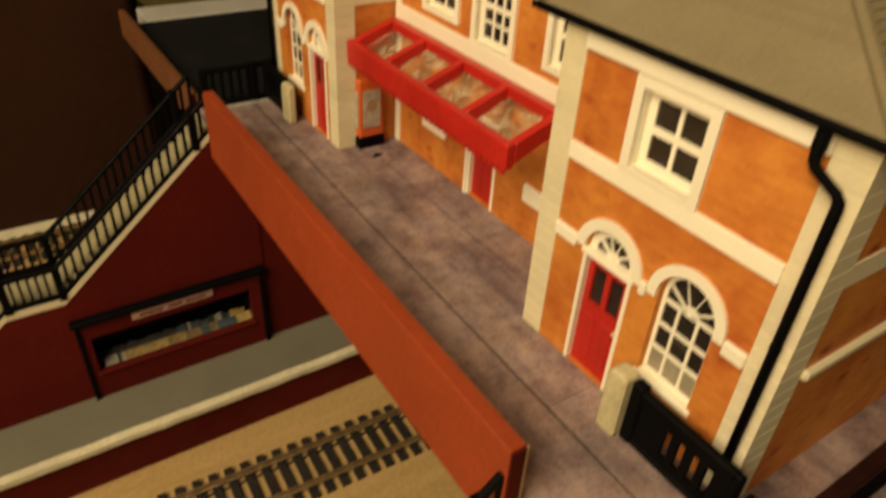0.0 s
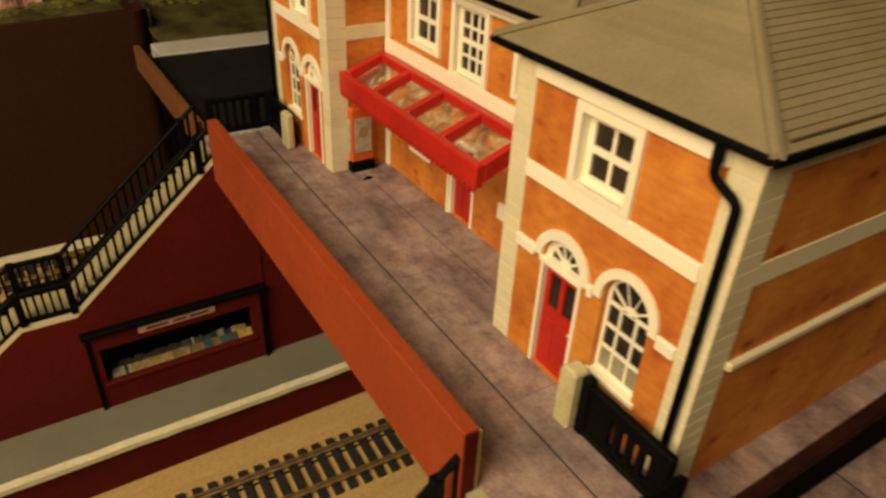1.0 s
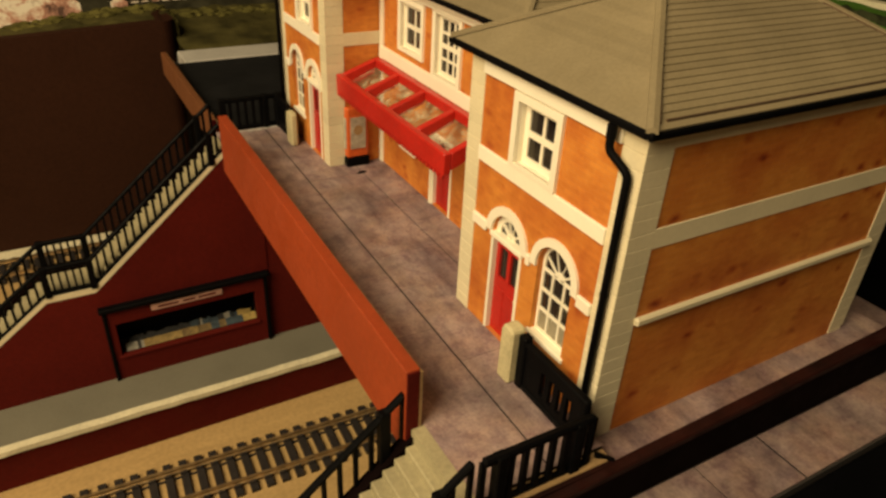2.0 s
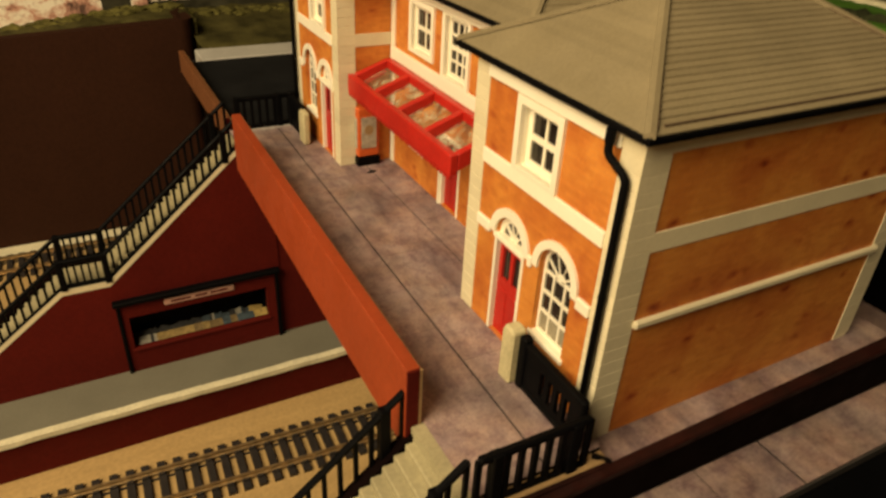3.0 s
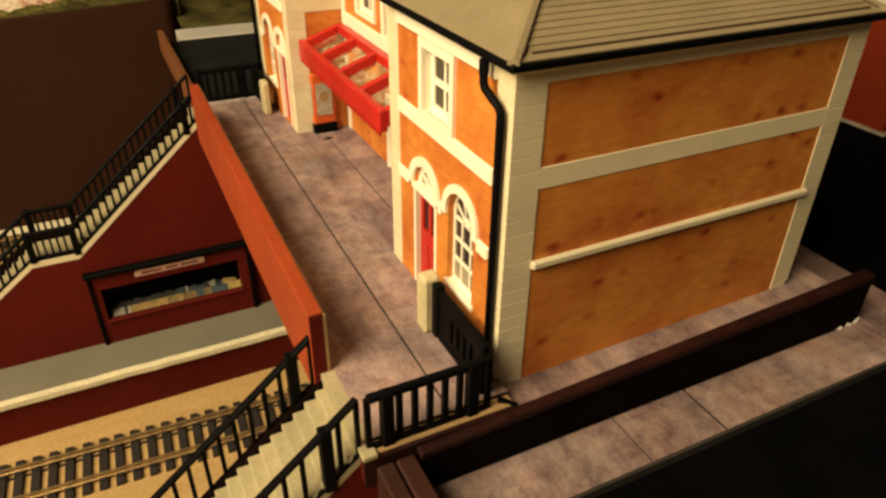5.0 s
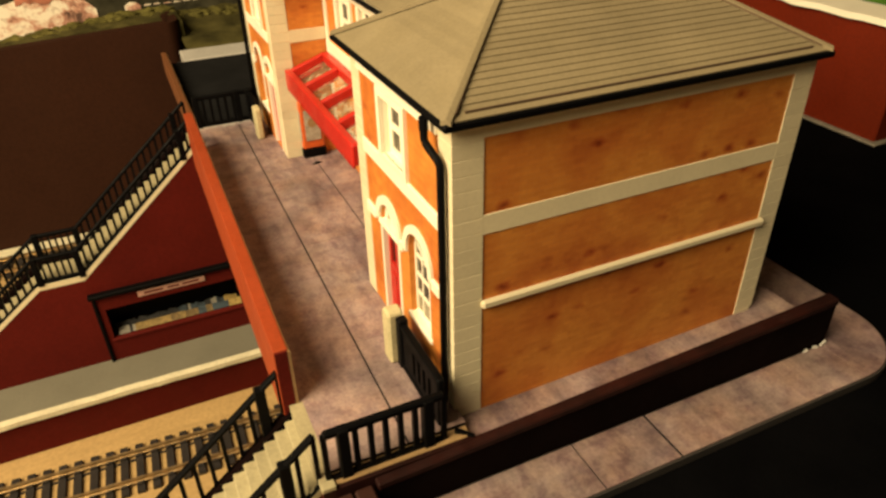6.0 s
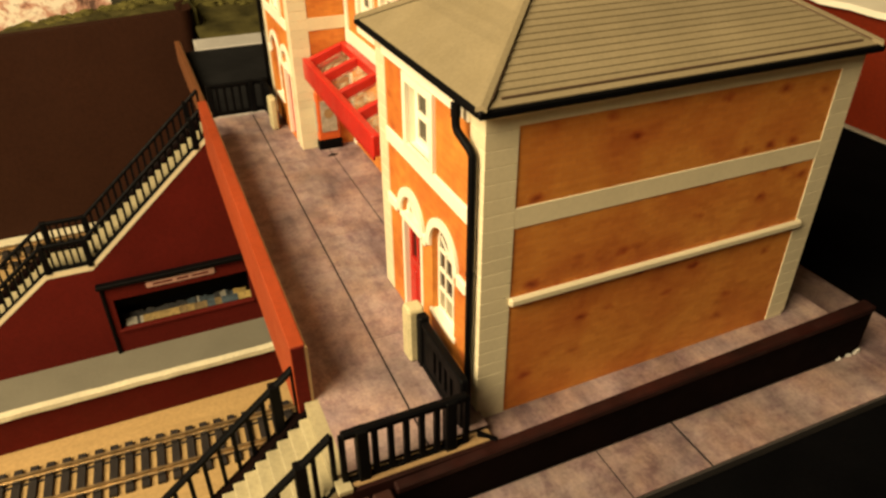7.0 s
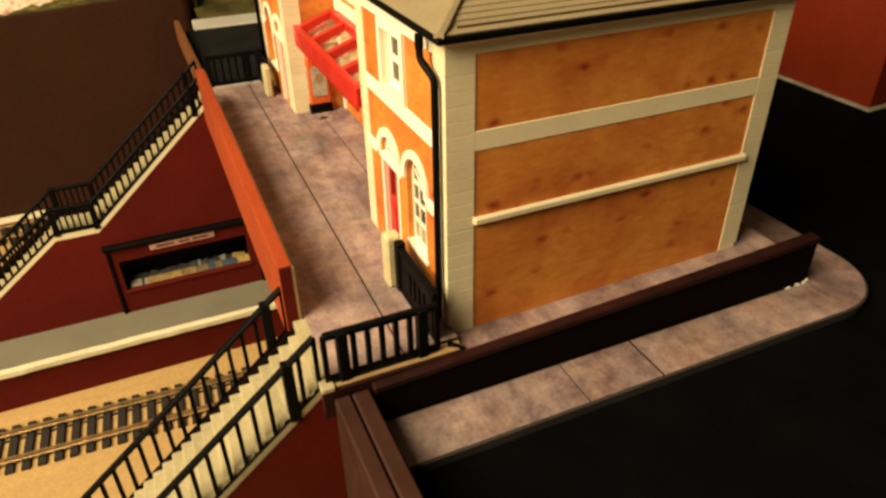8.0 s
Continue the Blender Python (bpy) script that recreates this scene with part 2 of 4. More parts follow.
BLIND = painted("pale_blind", (0.33, 0.29, 0.20), 0.7, 0.25, 120)
SHEET = clear_sheet("clear_canopy_sheet", (0.55, 0.48, 0.32))
POSTER = painted("grey_poster", (0.42, 0.38, 0.30), 0.7, 0.3, 350, 1200, 0.05)
VEND = painted("orange_cabinet", (0.60, 0.11, 0.02), 0.5, 0.12)
GRASS = painted("olive_grass", (0.062, 0.054, 0.017), 0.9, 0.6, 45, 900, 0.6, 0.1)
PALE = painted("pale_grey_paper", (0.50, 0.48, 0.44), 0.7, 0.12, 40)
PLASTER = painted("room_plaster", (0.165, 0.135, 0.105), 0.9, 0.06, 2.0, 60, 0.1)
# dark brown that paints the shade of the roof grooves
GROOVE_SHADE = painted("brown_groove_shade", (0.10, 0.062, 0.035), 0.7, 0.2)
GREYKERB = painted("weathered_kerb", (0.24, 0.215, 0.17), 0.8, 0.4, 90)
PINK = painted("pink_print", (0.55, 0.32, 0.25), 0.8, 0.25, 90)
STONE = painted("cream_stone", (0.52, 0.46, 0.27), 0.7, 0.15, 150, 1000, 0.3)


# ---- building tools ----
OFFSET = {}


def thing(name, x, y, z, label, category, group="", kind=""):
    ob = new(name)
    ob.empty_display_size = 0.005
    ob.location = (x * U, y * U, z * U)
    OFFSET[ob] = Vector((x, y, z)) * U
    return tagged(ob, label, category, group, kind)


def link(name, mesh, mat, parent=None, label="", at=None):
    """One mesh object in plan coordinates; with at, its mesh is drawn round its own origin there."""
    ob = new(name, mesh)
    if mat and not mesh.materials:
        mesh.materials.append(mat)
    here = Vector(at or (0, 0, 0)) * U
    base = OFFSET.get(parent, Vector((0, 0, 0)))
    ob.location = here - base
    OFFSET[ob] = here
    if parent:
        ob.parent = parent
    if label:
        ob["label"] = label
    return ob


def done(bm, name, bevel=0.0, smooth=False):
    bmesh.ops.remove_doubles(bm, verts=bm.verts, dist=1e-5)
    bmesh.ops.recalc_face_normals(bm, faces=bm.faces)
    if bevel:
        sharp = [e for e in bm.edges if len(e.link_faces) == 2 and e.calc_face_angle(0) > 0.6]
        bmesh.ops.bevel(bm, geom=sharp, offset=bevel, segments=1, affect="EDGES", clamp_overlap=True)
    for v in bm.verts:
        v.co *= U
    me = bpy.data.meshes.new(name)
    bm.to_mesh(me)
    bm.free()
    if smooth:
        for p in me.polygons:
            p.use_smooth = True
    return me


def part(name, bm, mat, parent=None, label="", bevel=0.0, smooth=False, at=None):
    return link(name, done(bm, name, bevel, smooth), mat, parent, label, at)


def box(x0, x1, y0, y1, z0, z1, bm=None):
    bm = bm or bmesh.new()
    vs = [bm.verts.new((x, y, z)) for x in (x0, x1) for y in (y0, y1) for z in (z0, z1)]
    for q in ((0, 1, 3, 2), (4, 6, 7, 5), (0, 4, 5, 1), (2, 3, 7, 6), (0, 2, 6, 4), (1, 5, 7, 3)):
        bm.faces.new([vs[i] for i in q])
    return bm


def prism(poly, axis, a, b, bm=None):
    """A polygon given in the two other axes (x,y | x,z | y,z), drawn out from a to b along an axis."""
    bm = bm or bmesh.new()

    def spot(p, d):
        return (d, p[0], p[1]) if axis == "x" else (p[0], d, p[1]) if axis == "y" else (p[0], p[1], d)

    lo, hi = [bm.verts.new(spot(p, a)) for p in poly], [bm.verts.new(spot(p, b)) for p in poly]
    bm.faces.new(lo), bm.faces.new(hi[::-1])
    for i in range(len(poly)):
        j = (i + 1) % len(poly)
        bm.faces.new((lo[i], hi[i], hi[j], lo[j]))
    return bm


def sheet_with_holes(outer, holes, axis, a, b):
    """A plate from a to b along an axis, with openings cut right through."""
    bm = bmesh.new()

    def spot(p, d):
        return (d, p[0], p[1]) if axis == "x" else (p[0], d, p[1])

    edges = []
    for loop in (outer, *holes):
        vs = [bm.verts.new(spot(p, a)) for p in loop]
        edges += [bm.edges.new((vs[i], vs[(i + 1) % len(vs)])) for i in range(len(vs))]
    made = bmesh.ops.triangle_fill(bm, use_beauty=True, use_dissolve=False, edges=edges)
    faces = [g for g in made["geom"] if isinstance(g, bmesh.types.BMFace)]
    out = bmesh.ops.extrude_face_region(bm, geom=faces)
    shift = (b - a, 0, 0) if axis == "x" else (0, b - a, 0)
    bmesh.ops.translate(bm, verts=[g for g in out["geom"] if isinstance(g, bmesh.types.BMVert)], vec=shift)
    return bm


def tube(points, r, sides=8, bm=None):
    """A round bar along a line of points."""
    bm = bm or bmesh.new()
    pts = [Vector(p) for p in points]
    rings, side = [], None
    for i, p in enumerate(pts):
        way = (pts[min(i + 1, len(pts) - 1)] - pts[max(i - 1, 0)]).normalized()
        if side is None:
            side = way.cross(Vector((0, 0, 1)) if abs(way.z) < 0.9 else Vector((0, 1, 0)))
        side = (side - way * side.dot(way)).normalized()
        up = side.cross(way)
        rings.append([bm.verts.new(p + (side * math.cos(k) + up * math.sin(k)) * r) for k in (2 * math.pi * s / sides for s in range(sides))])
    for a, b in zip(rings, rings[1:]):
        for s in range(sides):
            bm.faces.new((a[s], a[(s + 1) % sides], b[(s + 1) % sides], b[s]))
    bm.faces.new(rings[0]), bm.faces.new(rings[-1][::-1])
    return bm


def beam(p, q, wide, high, bm=None):
    """A square bar between two points, upright in section."""
    bm = bm or bmesh.new()
    p, q = Vector(p), Vector(q)
    way = (q - p).normalized()
    side = way.cross(Vector((0, 0, 1))).normalized() * wide / 2
    up = Vector((0, 0, high / 2)) if abs(way.z) < 0.99 else side.cross(way).normalized() * high / 2
    vs = [bm.verts.new(c + s * side + u * up) for c in (p, q) for s, u in ((-1, -1), (1, -1), (1, 1), (-1, 1))]
    for f in ((0, 1, 2, 3), (7, 6, 5, 4), (0, 4, 5, 1), (1, 5, 6, 2), (2, 6, 7, 3), (3, 7, 4, 0)):
        bm.faces.new([vs[i] for i in f])
    return bm


def arch(c, half, z0, spring, n=14, rise=None):
    """Outline of a round-headed opening in y, z."""
    rise = rise or half
    return [(c - half, z0), (c + half, z0)] + [(c + half * math.cos(k), spring + rise * math.sin(k)) for k in (math.pi * i / n for i in range(n + 1))]


def ring(c, r_in, r_out, z, x0, x1, n=16, legs=0.0):
    """A half-round moulding in y, z, from x0 to x1."""
    inner = [(c + r_in * math.cos(k), z + r_in * math.sin(k)) for k in (math.pi * i / n for i in range(n + 1))]
    outer = [(c + r_out * math.cos(k), z + r_out * math.sin(k)) for k in (math.pi * i / n for i in range(n + 1))]
    if legs:
        inner, outer = [(c + r_in, z - legs), *inner, (c - r_in, z - legs)], [(c + r_out, z - legs), *outer, (c - r_out, z - legs)]
    bm = bmesh.new()
    rows = [[bm.verts.new((x, *p)) for p in line] for x, line in ((x0, inner), (x0, outer), (x1, outer), (x1, inner))]
    for a, b in zip(rows, rows[1:] + rows[:1]):
        for i in range(len(a) - 1):
            bm.faces.new((a[i], a[i + 1], b[i + 1], b[i]))
    for i in (0, -1):
        bm.faces.new([r[i] for r in rows])
    return bm


# ---- the room round the layout ----
def room():
    s, h, f = 230.0, 190.0, -14.1
    part("floor", box(-s, s, -s, s, f - 6, f), PLASTER)
    part("ceiling", box(-s, s, -s, s, h, h + 6), PLASTER)
    part("wall_north", box(-s, s, s, s + 6, f, h), PLASTER)
    part("wall_south", box(-s, s, -s - 6, -s, f, h), PLASTER)
    part("wall_east", box(s, s + 6, -s, s, f, h), PLASTER)
    part("wall_west", box(-s - 6, -s, -s, s, f, h), PLASTER)
    for n in ("floor", "ceiling", "wall_north", "wall_south", "wall_east", "wall_west"):
        tagged(bpy.data.objects[n], "plain plaster side of the dim room", "room", kind="structure")


room()


BEDZ, PLATZ = -12.9, -10.5
# baseboard, the trackbed in front and behind
tagged(part("trackbed", box(-60, 60, -20, 47, BEDZ - 1.2, BEDZ), BED), "bare tan plywood trackbed of the model railway", "baseboard", kind="structure")
WALL_END = [(-60, 39.3), *((-2.6 + 0.9 * math.sin(k), 40.2 - 0.9 * math.cos(k)) for k in (math.pi / 2 * i / 8 for i in range(9))), (-1.7, 46.0), (-2.6, 46.0), (-2.6, 40.2), (-60, 40.2)]
bm = prism(WALL_END, "z", BEDZ, 1.0)
for v in bm.verts:
    if v.co.z > 0:
        v.co.z = 1.15 + 0.045 * (v.co.x + 2.6) - (0.5 if v.co.y > 41 else 0.0)
tagged(part("retaining_wall", bm, BROWN), "plain dark brown card retaining wall", "wall", kind="structure")


tagged(part("ballast_strip", box(-60, -2, 38.0, 39.25, BEDZ, BEDZ + 0.1), EDGE), "cream painted strip at the foot of the brown wall", "strip", kind="structure")


# ---- platforms ----
def far_platform():
    p = thing("platform", -10, 18.0, BEDZ, "grey-topped model platform with a white edge and maroon face", "platform", kind="structure")
    part("platform_body", prism([(17.72, BEDZ), (20.2, BEDZ), (20.2, PLATZ - 0.05), (17.5, PLATZ - 0.05)], "x", -60, 11), MAROON, p)
    part("platform_top", box(-60, 11, 17.66, 20.2, PLATZ - 0.046, PLATZ), PLATFORM, p)
    random.seed(4)
    xs = [-60.0, -42.0, -30.0, -17.5, -6.9, 11.0]
    for a, b in zip(xs, xs[1:]):
        w = random.uniform(-0.03, 0.03)
        bm = box(a, b, 17.34 + w, 17.72 + w, PLATZ - 0.22, PLATZ + 0.035)
        bmesh.ops.subdivide_edges(bm, edges=[e for e in bm.edges if e.calc_length() > 3], cuts=24)
        for v in bm.verts:
            v.co.y += 0.012 * math.sin(v.co.x * 1.9) + random.uniform(-0.012, 0.012)
            v.co.z += 0.012 * math.sin(v.co.x * 2.7 + 1)
        part("edge_strip", bm, EDGE, p, "hand-painted white platform edge")
    return p


far_platform()


# ---- tracks ----
def track(y, x0, x1, label, skew=0.0):
    """Sleepers and two rails; skew is how far it drifts in y for each unit of x."""
    t = thing("railway_track", (x0 + x1) / 2, y, BEDZ, label, "track", "model railway tracks")
    g = 1.76 / 2

    def drift(bm):
        for v in bm.verts:
            v.co.y += skew * (v.co.x + 10)
        return bm

    bm = box(-0.17, 0.17, -1.5, 1.5, 0, 0.17)
    for s in (-1, 1):
        for k in (-0.18, 0.18):
            box(-0.13, 0.13, s * g + k - 0.07, s * g + k + 0.07, 0.17, 0.25, bm)
    one = done(bm, "sleeper")
    n = int((x1 - x0) / 0.665)
    random.seed(int(y * 10))
    for i in range(n):
        x = x0 + i * 0.665 + random.uniform(-0.015, 0.015)
        link("sleeper", one, SLEEPER, t, at=(x, y + skew * (x + 10), BEDZ)).rotation_euler.z = skew + random.uniform(-0.008, 0.008)
    for s in (-1, 1):
        c = y + s * g
        prof = [(c - 0.10, 0.18), (c + 0.10, 0.18), (c + 0.10, 0.22), (c + 0.03, 0.24), (c + 0.03, 0.34), (c + 0.055, 0.36), (c + 0.055, 0.42), (c - 0.055, 0.42), (c - 0.055, 0.36), (c - 0.03, 0.34), (c - 0.03, 0.24), (c - 0.10, 0.22)]
        part("rail", drift(prism([(a, BEDZ + b) for a, b in prof], "x", x0 - 0.3, x1)), RAIL, t, "tarnished nickel rail")
    for s in (-0.62, 0.62):
        part("web", drift(box(x0, x1, y + s - 0.04, y + s + 0.04, BEDZ + 0.01, BEDZ + 0.09)), SLEEPER, t)


track(14.56, -34.0, 11.3, "dark-sleepered model track on bare plywood beside the platform", -0.045)
track(36.6, -34.0, 6.0, "dark-sleepered model track beside the brown retaining wall")


# ---- deck, paving and parapets ----
deck = thing("station_deck", 3, 11, -0.9, "raised station deck paved with mauve paper flags", "deck", kind="structure")
part("deck_fascia", box(-3.74, 0.05, -0.975, -0.865, -0.95, -0.12), DARKBROWN, deck, "dark brown painted deck front")
part("deck_slab", prism([(-3.72, -0.95), (11.2, -0.95), (11.2, 22.5), (-3.48, 22.5)], "z", -0.95, -0.45), MAROON, deck)
part("deck_joint_bed", prism([(-3.69, -0.48), (0.06, -0.48), (0.06, 22.45), (-3.44, 22.45)], "z", -0.45, -0.028), JOINT, deck)
part("floor_under_walls", box(0.061, 9.86, 0.02, 22.45, -0.45, -0.028), JOINT, deck)


def slab(x0, x1, y0, y1, z, parent, gap=0.03, thick=0.026, end=0.007, mat=FLAG):
    part("flagstone", box(x0 + gap, x1 - gap, y0 + end, y1 - end, z - thick, z), mat, parent)


def seam(y):
    """The long joint runs slightly askew."""
    return -1.47 + 0.0115 * y


ys = [-0.5, 5.2, 10.6, 16.2, 22.45]
for a, b in zip(ys, ys[1:]):
    edge = [(-3.42, a + 0.007)] if a < 0 else [(seam(a) - 2.2, a + 0.007)]
    notch = [(seam(1.98) - 2.2, 1.98), (-3.42, 1.98)] if a < 0 else []
    part("flagstone", prism([*edge, (seam(a) - 0.03, a + 0.007), (seam(b) - 0.03, b - 0.007), (seam(b) - 2.2, b - 0.007), *notch], "z", -0.026, 0.0), FLAG, deck)
ys = [-0.5, 3.6, 9.4, 15.8, 18.9, 22.45]
for a, b in zip(ys, ys[1:]):
    part("flagstone", prism([(seam(a) + 0.03, a + 0.007), (0.055 if a < 0 else 0.985, a + 0.007), *([(0.055, 0.02), (0.985, 0.02)] if a < 0 else []), (0.985, b - 0.007), (seam(b) + 0.03, b - 0.007)], "z", -0.026, 0.0), FLAG, deck)
ys = [6.2, 11.2, 16.2, 17.0]
for a, b in zip(ys, ys[1:]):
    slab(1.0, 2.6, a, b, 0.0, deck, 0.03)


def ledge(x):
    """The paving beside the building rises a little towards the back."""
    return -0.29 + 0.018 * x


def ledge_strip(x0, x1, y0, y1, lo, hi):
    return prism([(x0, ledge(x0) + lo), (x1, ledge(x1) + lo), (x1, ledge(x1) + hi), (x0, ledge(x0) + hi)], "y", y0, y1)


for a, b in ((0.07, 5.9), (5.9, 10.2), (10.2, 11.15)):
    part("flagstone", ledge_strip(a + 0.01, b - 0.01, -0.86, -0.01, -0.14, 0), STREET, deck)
part("paper_edge", ledge_strip(0.08, 11.15, -0.88, -0.862, -0.03, 0.006), PALE, deck, "pale cut edge of the paper flags")
part("deck_end_edge", box(-3.76, -3.42, -0.97, -0.502, -0.14, -0.006), STEP, deck, "cream painted edge at the head of the stairs", bevel=0.02)
part("paper_end", prism([(-0.86, ledge(0) - 0.06), (-0.03, ledge(0) - 0.06), (-0.03, ledge(0) + 0.008), (-0.86, ledge(0) + 0.008)], "x", 0.052, 0.077), PALE, deck, "pale cut edge of the paper flags")
part("kerb_strip", ledge_strip(0.06, 11.15, -0.903, -0.881, -0.4, -0.05), KERB, deck, "dark grey strip under the paving edge")
part("deck_edge", box(-3.6, 0.04, -0.86, -0.51, -0.449, -0.07), CARD, deck, "bare tan deck edge", bevel=0.03)
for a, b in ((-0.012, 5.6), (5.6, 11.4), (11.4, 16.9), (16.9, 22.4)):
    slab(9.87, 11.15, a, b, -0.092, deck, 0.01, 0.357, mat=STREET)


def parapet(x0, x1, y0, y1, z0, z1, mat, label, skew=0.0115):
    """Board along y, a little askew like the long paving joint."""
    p = thing("parapet", x0, (y0 + y1) / 2, z0, label, "parapet")

    def strip(a, b, c, d):
        return [(a + skew * c, c), (b + skew * c, c), (b + skew * d, d), (a + skew * d, d)]

    part("face_board", prism(strip(x0, x1, y0, y1), "z", z0, z1), mat, p, bevel=0.02)
    part("inner_lining", prism(strip(x1 + 0.002, x1 + 0.035, y0 + 0.03, y1 - 0.03), "z", max(z0, -0.02), z1 - 0.05), CARD, p, "bare tan card edge")
    part("end_cap", prism(strip(x0 + 0.02, x1 - 0.02, y0 - 0.05, y0 - 0.001), "z", z0, z1 - 0.04), MAROON, p, "maroon painted end")
    part("end_strip", prism(strip(x1 - 0.018, x1 + 0.05, y0 - 0.055, y0 + 0.028), "z", max(z0, -0.02), z1 - 0.06), CARD, p, "bare tan card edge")


parapet(-3.93, -3.57, 2.02, 19.7, -0.75, 1.77, ORANGE, "orange-red card parapet along the station deck", 0.0085)
parapet(-3.44, -3.14, 23.2, 35.3, -0.95, 0.35, TANRED, "plain orange-brown card parapet along the far road", 0.0)

# dark scuff where the joints meet, and the torn far edge of the paper
bm = bmesh.new()
for dx, dy, r in ((0.0, 0.0, 0.1), (0.14, 0.03, 0.07), (-0.13, -0.04, 0.06), (0.05, 0.12, 0.05)):
    prism([(0.98 + dx + r * 1.6 * math.cos(a), 15.82 + dy + r * math.sin(a)) for a in (math.pi / 5 * q for q in range(10))], "z", -0.004, 0.012, bm)
part("dark_scuff", bm, BLACK, deck, "small black glue scuff")
random.seed(31)
for k in range(16):
    c, w, d = -2.95 + 0.155 * k + random.uniform(-0.04, 0.04), random.uniform(0.06, 0.16), random.uniform(0.1, 0.32)
    edge = [(c - w, 22.2), (c - w * 0.5, 22.2 - d * 0.6), (c, 22.2 - d), (c + w * 0.7, 22.2 - d * 0.5), (c + w, 22.2)]
    part("torn_flap", prism(edge, "z", 0.002, 0.014 + 0.006 * (k % 3)), PALE, deck, "torn pale paper edge")

# wall between the deck and the lower pavement
tagged(part("boundary_wall", prism([(-2.5, -1.47), (12.2, -1.47), (12.2, 0.02), (-2.5, -0.43)], "y", -1.16, -0.91), BLACKCARD, bevel=0.02), "low black-faced card boundary wall", "wall", kind="structure")
bm = prism([(-2.52, -0.428), (12.22, 0.022), (12.22, 0.25), (-2.52, -0.21)], "y", -1.2, -0.905)
for v in bm.verts:
    if v.co.y > -1 and v.co.x > 0:
        v.co.y += 0.13
tagged(part("wall_coping", bm, DARKBROWN, bevel=0.04), "dark red-brown coping of the boundary wall", "coping", kind="structure")
random.seed(17)
for c, w, h in ((12.16, 0.09, 0.16), (12.05, 0.05, 0.08), (11.84, 0.06, 0.06), (11.74, 0.05, 0.09), (11.42, 0.05, 0.07), (11.33, 0.04, 0.04)):
    flake = part("torn_flake", prism([(c - w, -1.469), (c + w, -1.469), (c + w * 0.4, -1.469 + h), (c - w * 0.6, -1.469 + h * 0.7)], "y", -1.18 - random.uniform(0.01, 0.06), -1.161), PALE)
    tagged(flake, "scrap of torn pale paper at the foot of the wall", "paper scrap", "torn paper scraps")
for a, b in ((-3.5, -3.09), (-3.05, -2.6)):
    tagged(part("approach_wall", box(a, b, -14.0, -1.0, BEDZ, -0.32), APPROACH, bevel=0.05), "thick brown card wall beside the pavement", "wall", kind="structure")
# bridge abutment under the deck
tagged(part("abutment_wall", box(-2.19, 11.2, 20.2, 22.4, BEDZ, -0.95), MAROON), "maroon card wall under the deck end", "wall", kind="structure")
tagged(part("abutment_wall_near", box(-3.3, 11.2, -0.85, 1.9, BEDZ, -0.96), MAROON), "maroon card wall under the near deck end", "wall", kind="structure")


# ---- lower pavement and road ----
PAVEZ = -1.47
pave = thing("pavement", 5, -2, PAVEZ - 0.3, "mauve paper-flag pavement round the station corner", "pavement", kind="structure")


def rounded(x0, x1, y0, y1, r, n=10):
    return [(x0, y0)] + [(x1 - r + r * math.sin(k), y0 + r - r * math.cos(k)) for k in (math.pi / 2 * i / n for i in range(n + 1))] + [(x1, y1), (x0, y1)]


part("kerb", prism(rounded(-2.35, 14.5, -2.83, 40.0, 2.3), "z", PAVEZ - 0.32, PAVEZ - 0.035), KERB, pave)
part("joint_bed", prism(rounded(-2.25, 14.36, -2.7, 39.9, 2.2), "z", PAVEZ - 0.035, PAVEZ - 0.028), JOINT, pave)
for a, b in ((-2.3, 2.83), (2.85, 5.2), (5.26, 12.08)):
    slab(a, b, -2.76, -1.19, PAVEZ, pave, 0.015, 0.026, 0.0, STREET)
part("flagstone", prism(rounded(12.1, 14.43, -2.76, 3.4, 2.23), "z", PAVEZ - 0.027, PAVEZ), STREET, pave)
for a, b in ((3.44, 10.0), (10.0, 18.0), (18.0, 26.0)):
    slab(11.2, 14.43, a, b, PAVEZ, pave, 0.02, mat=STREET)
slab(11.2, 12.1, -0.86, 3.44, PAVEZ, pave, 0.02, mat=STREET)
tagged(part("road", box(-1.9, 60, -20, 60, PAVEZ - 0.6, PAVEZ - 0.30), ROAD), "matt black model road surface", "road", kind="structure")
tagged(part("embankment", box(11.45, 60, -20, 60, BEDZ, PAVEZ - 0.61), BLACKCARD), "black embankment block under the road", "embankment", kind="structure")
tagged(part("road_base", box(-1.9, 11.44, -20, -0.9, BEDZ, PAVEZ - 0.61), BLACKCARD), "black base block under the near road", "embankment", kind="structure")
tagged(part("bank_base", box(-60, -2.65, 40.25, 46, BEDZ, -2.9), BROWN), "brown base behind the retaining wall", "embankment", kind="structure")
tagged(part("far_road", box(-3.4, 30, 22.5, 34.9, -0.95, -0.3), FARROAD), "matt charcoal model road beyond the station", "road", kind="structure")
tagged(part("far_pavement", box(-2.2, 30, 34.9, 37.3, -0.95, -0.2), PALE, bevel=0.05), "pale grey paper pavement across the road", "pavement", kind="structure")


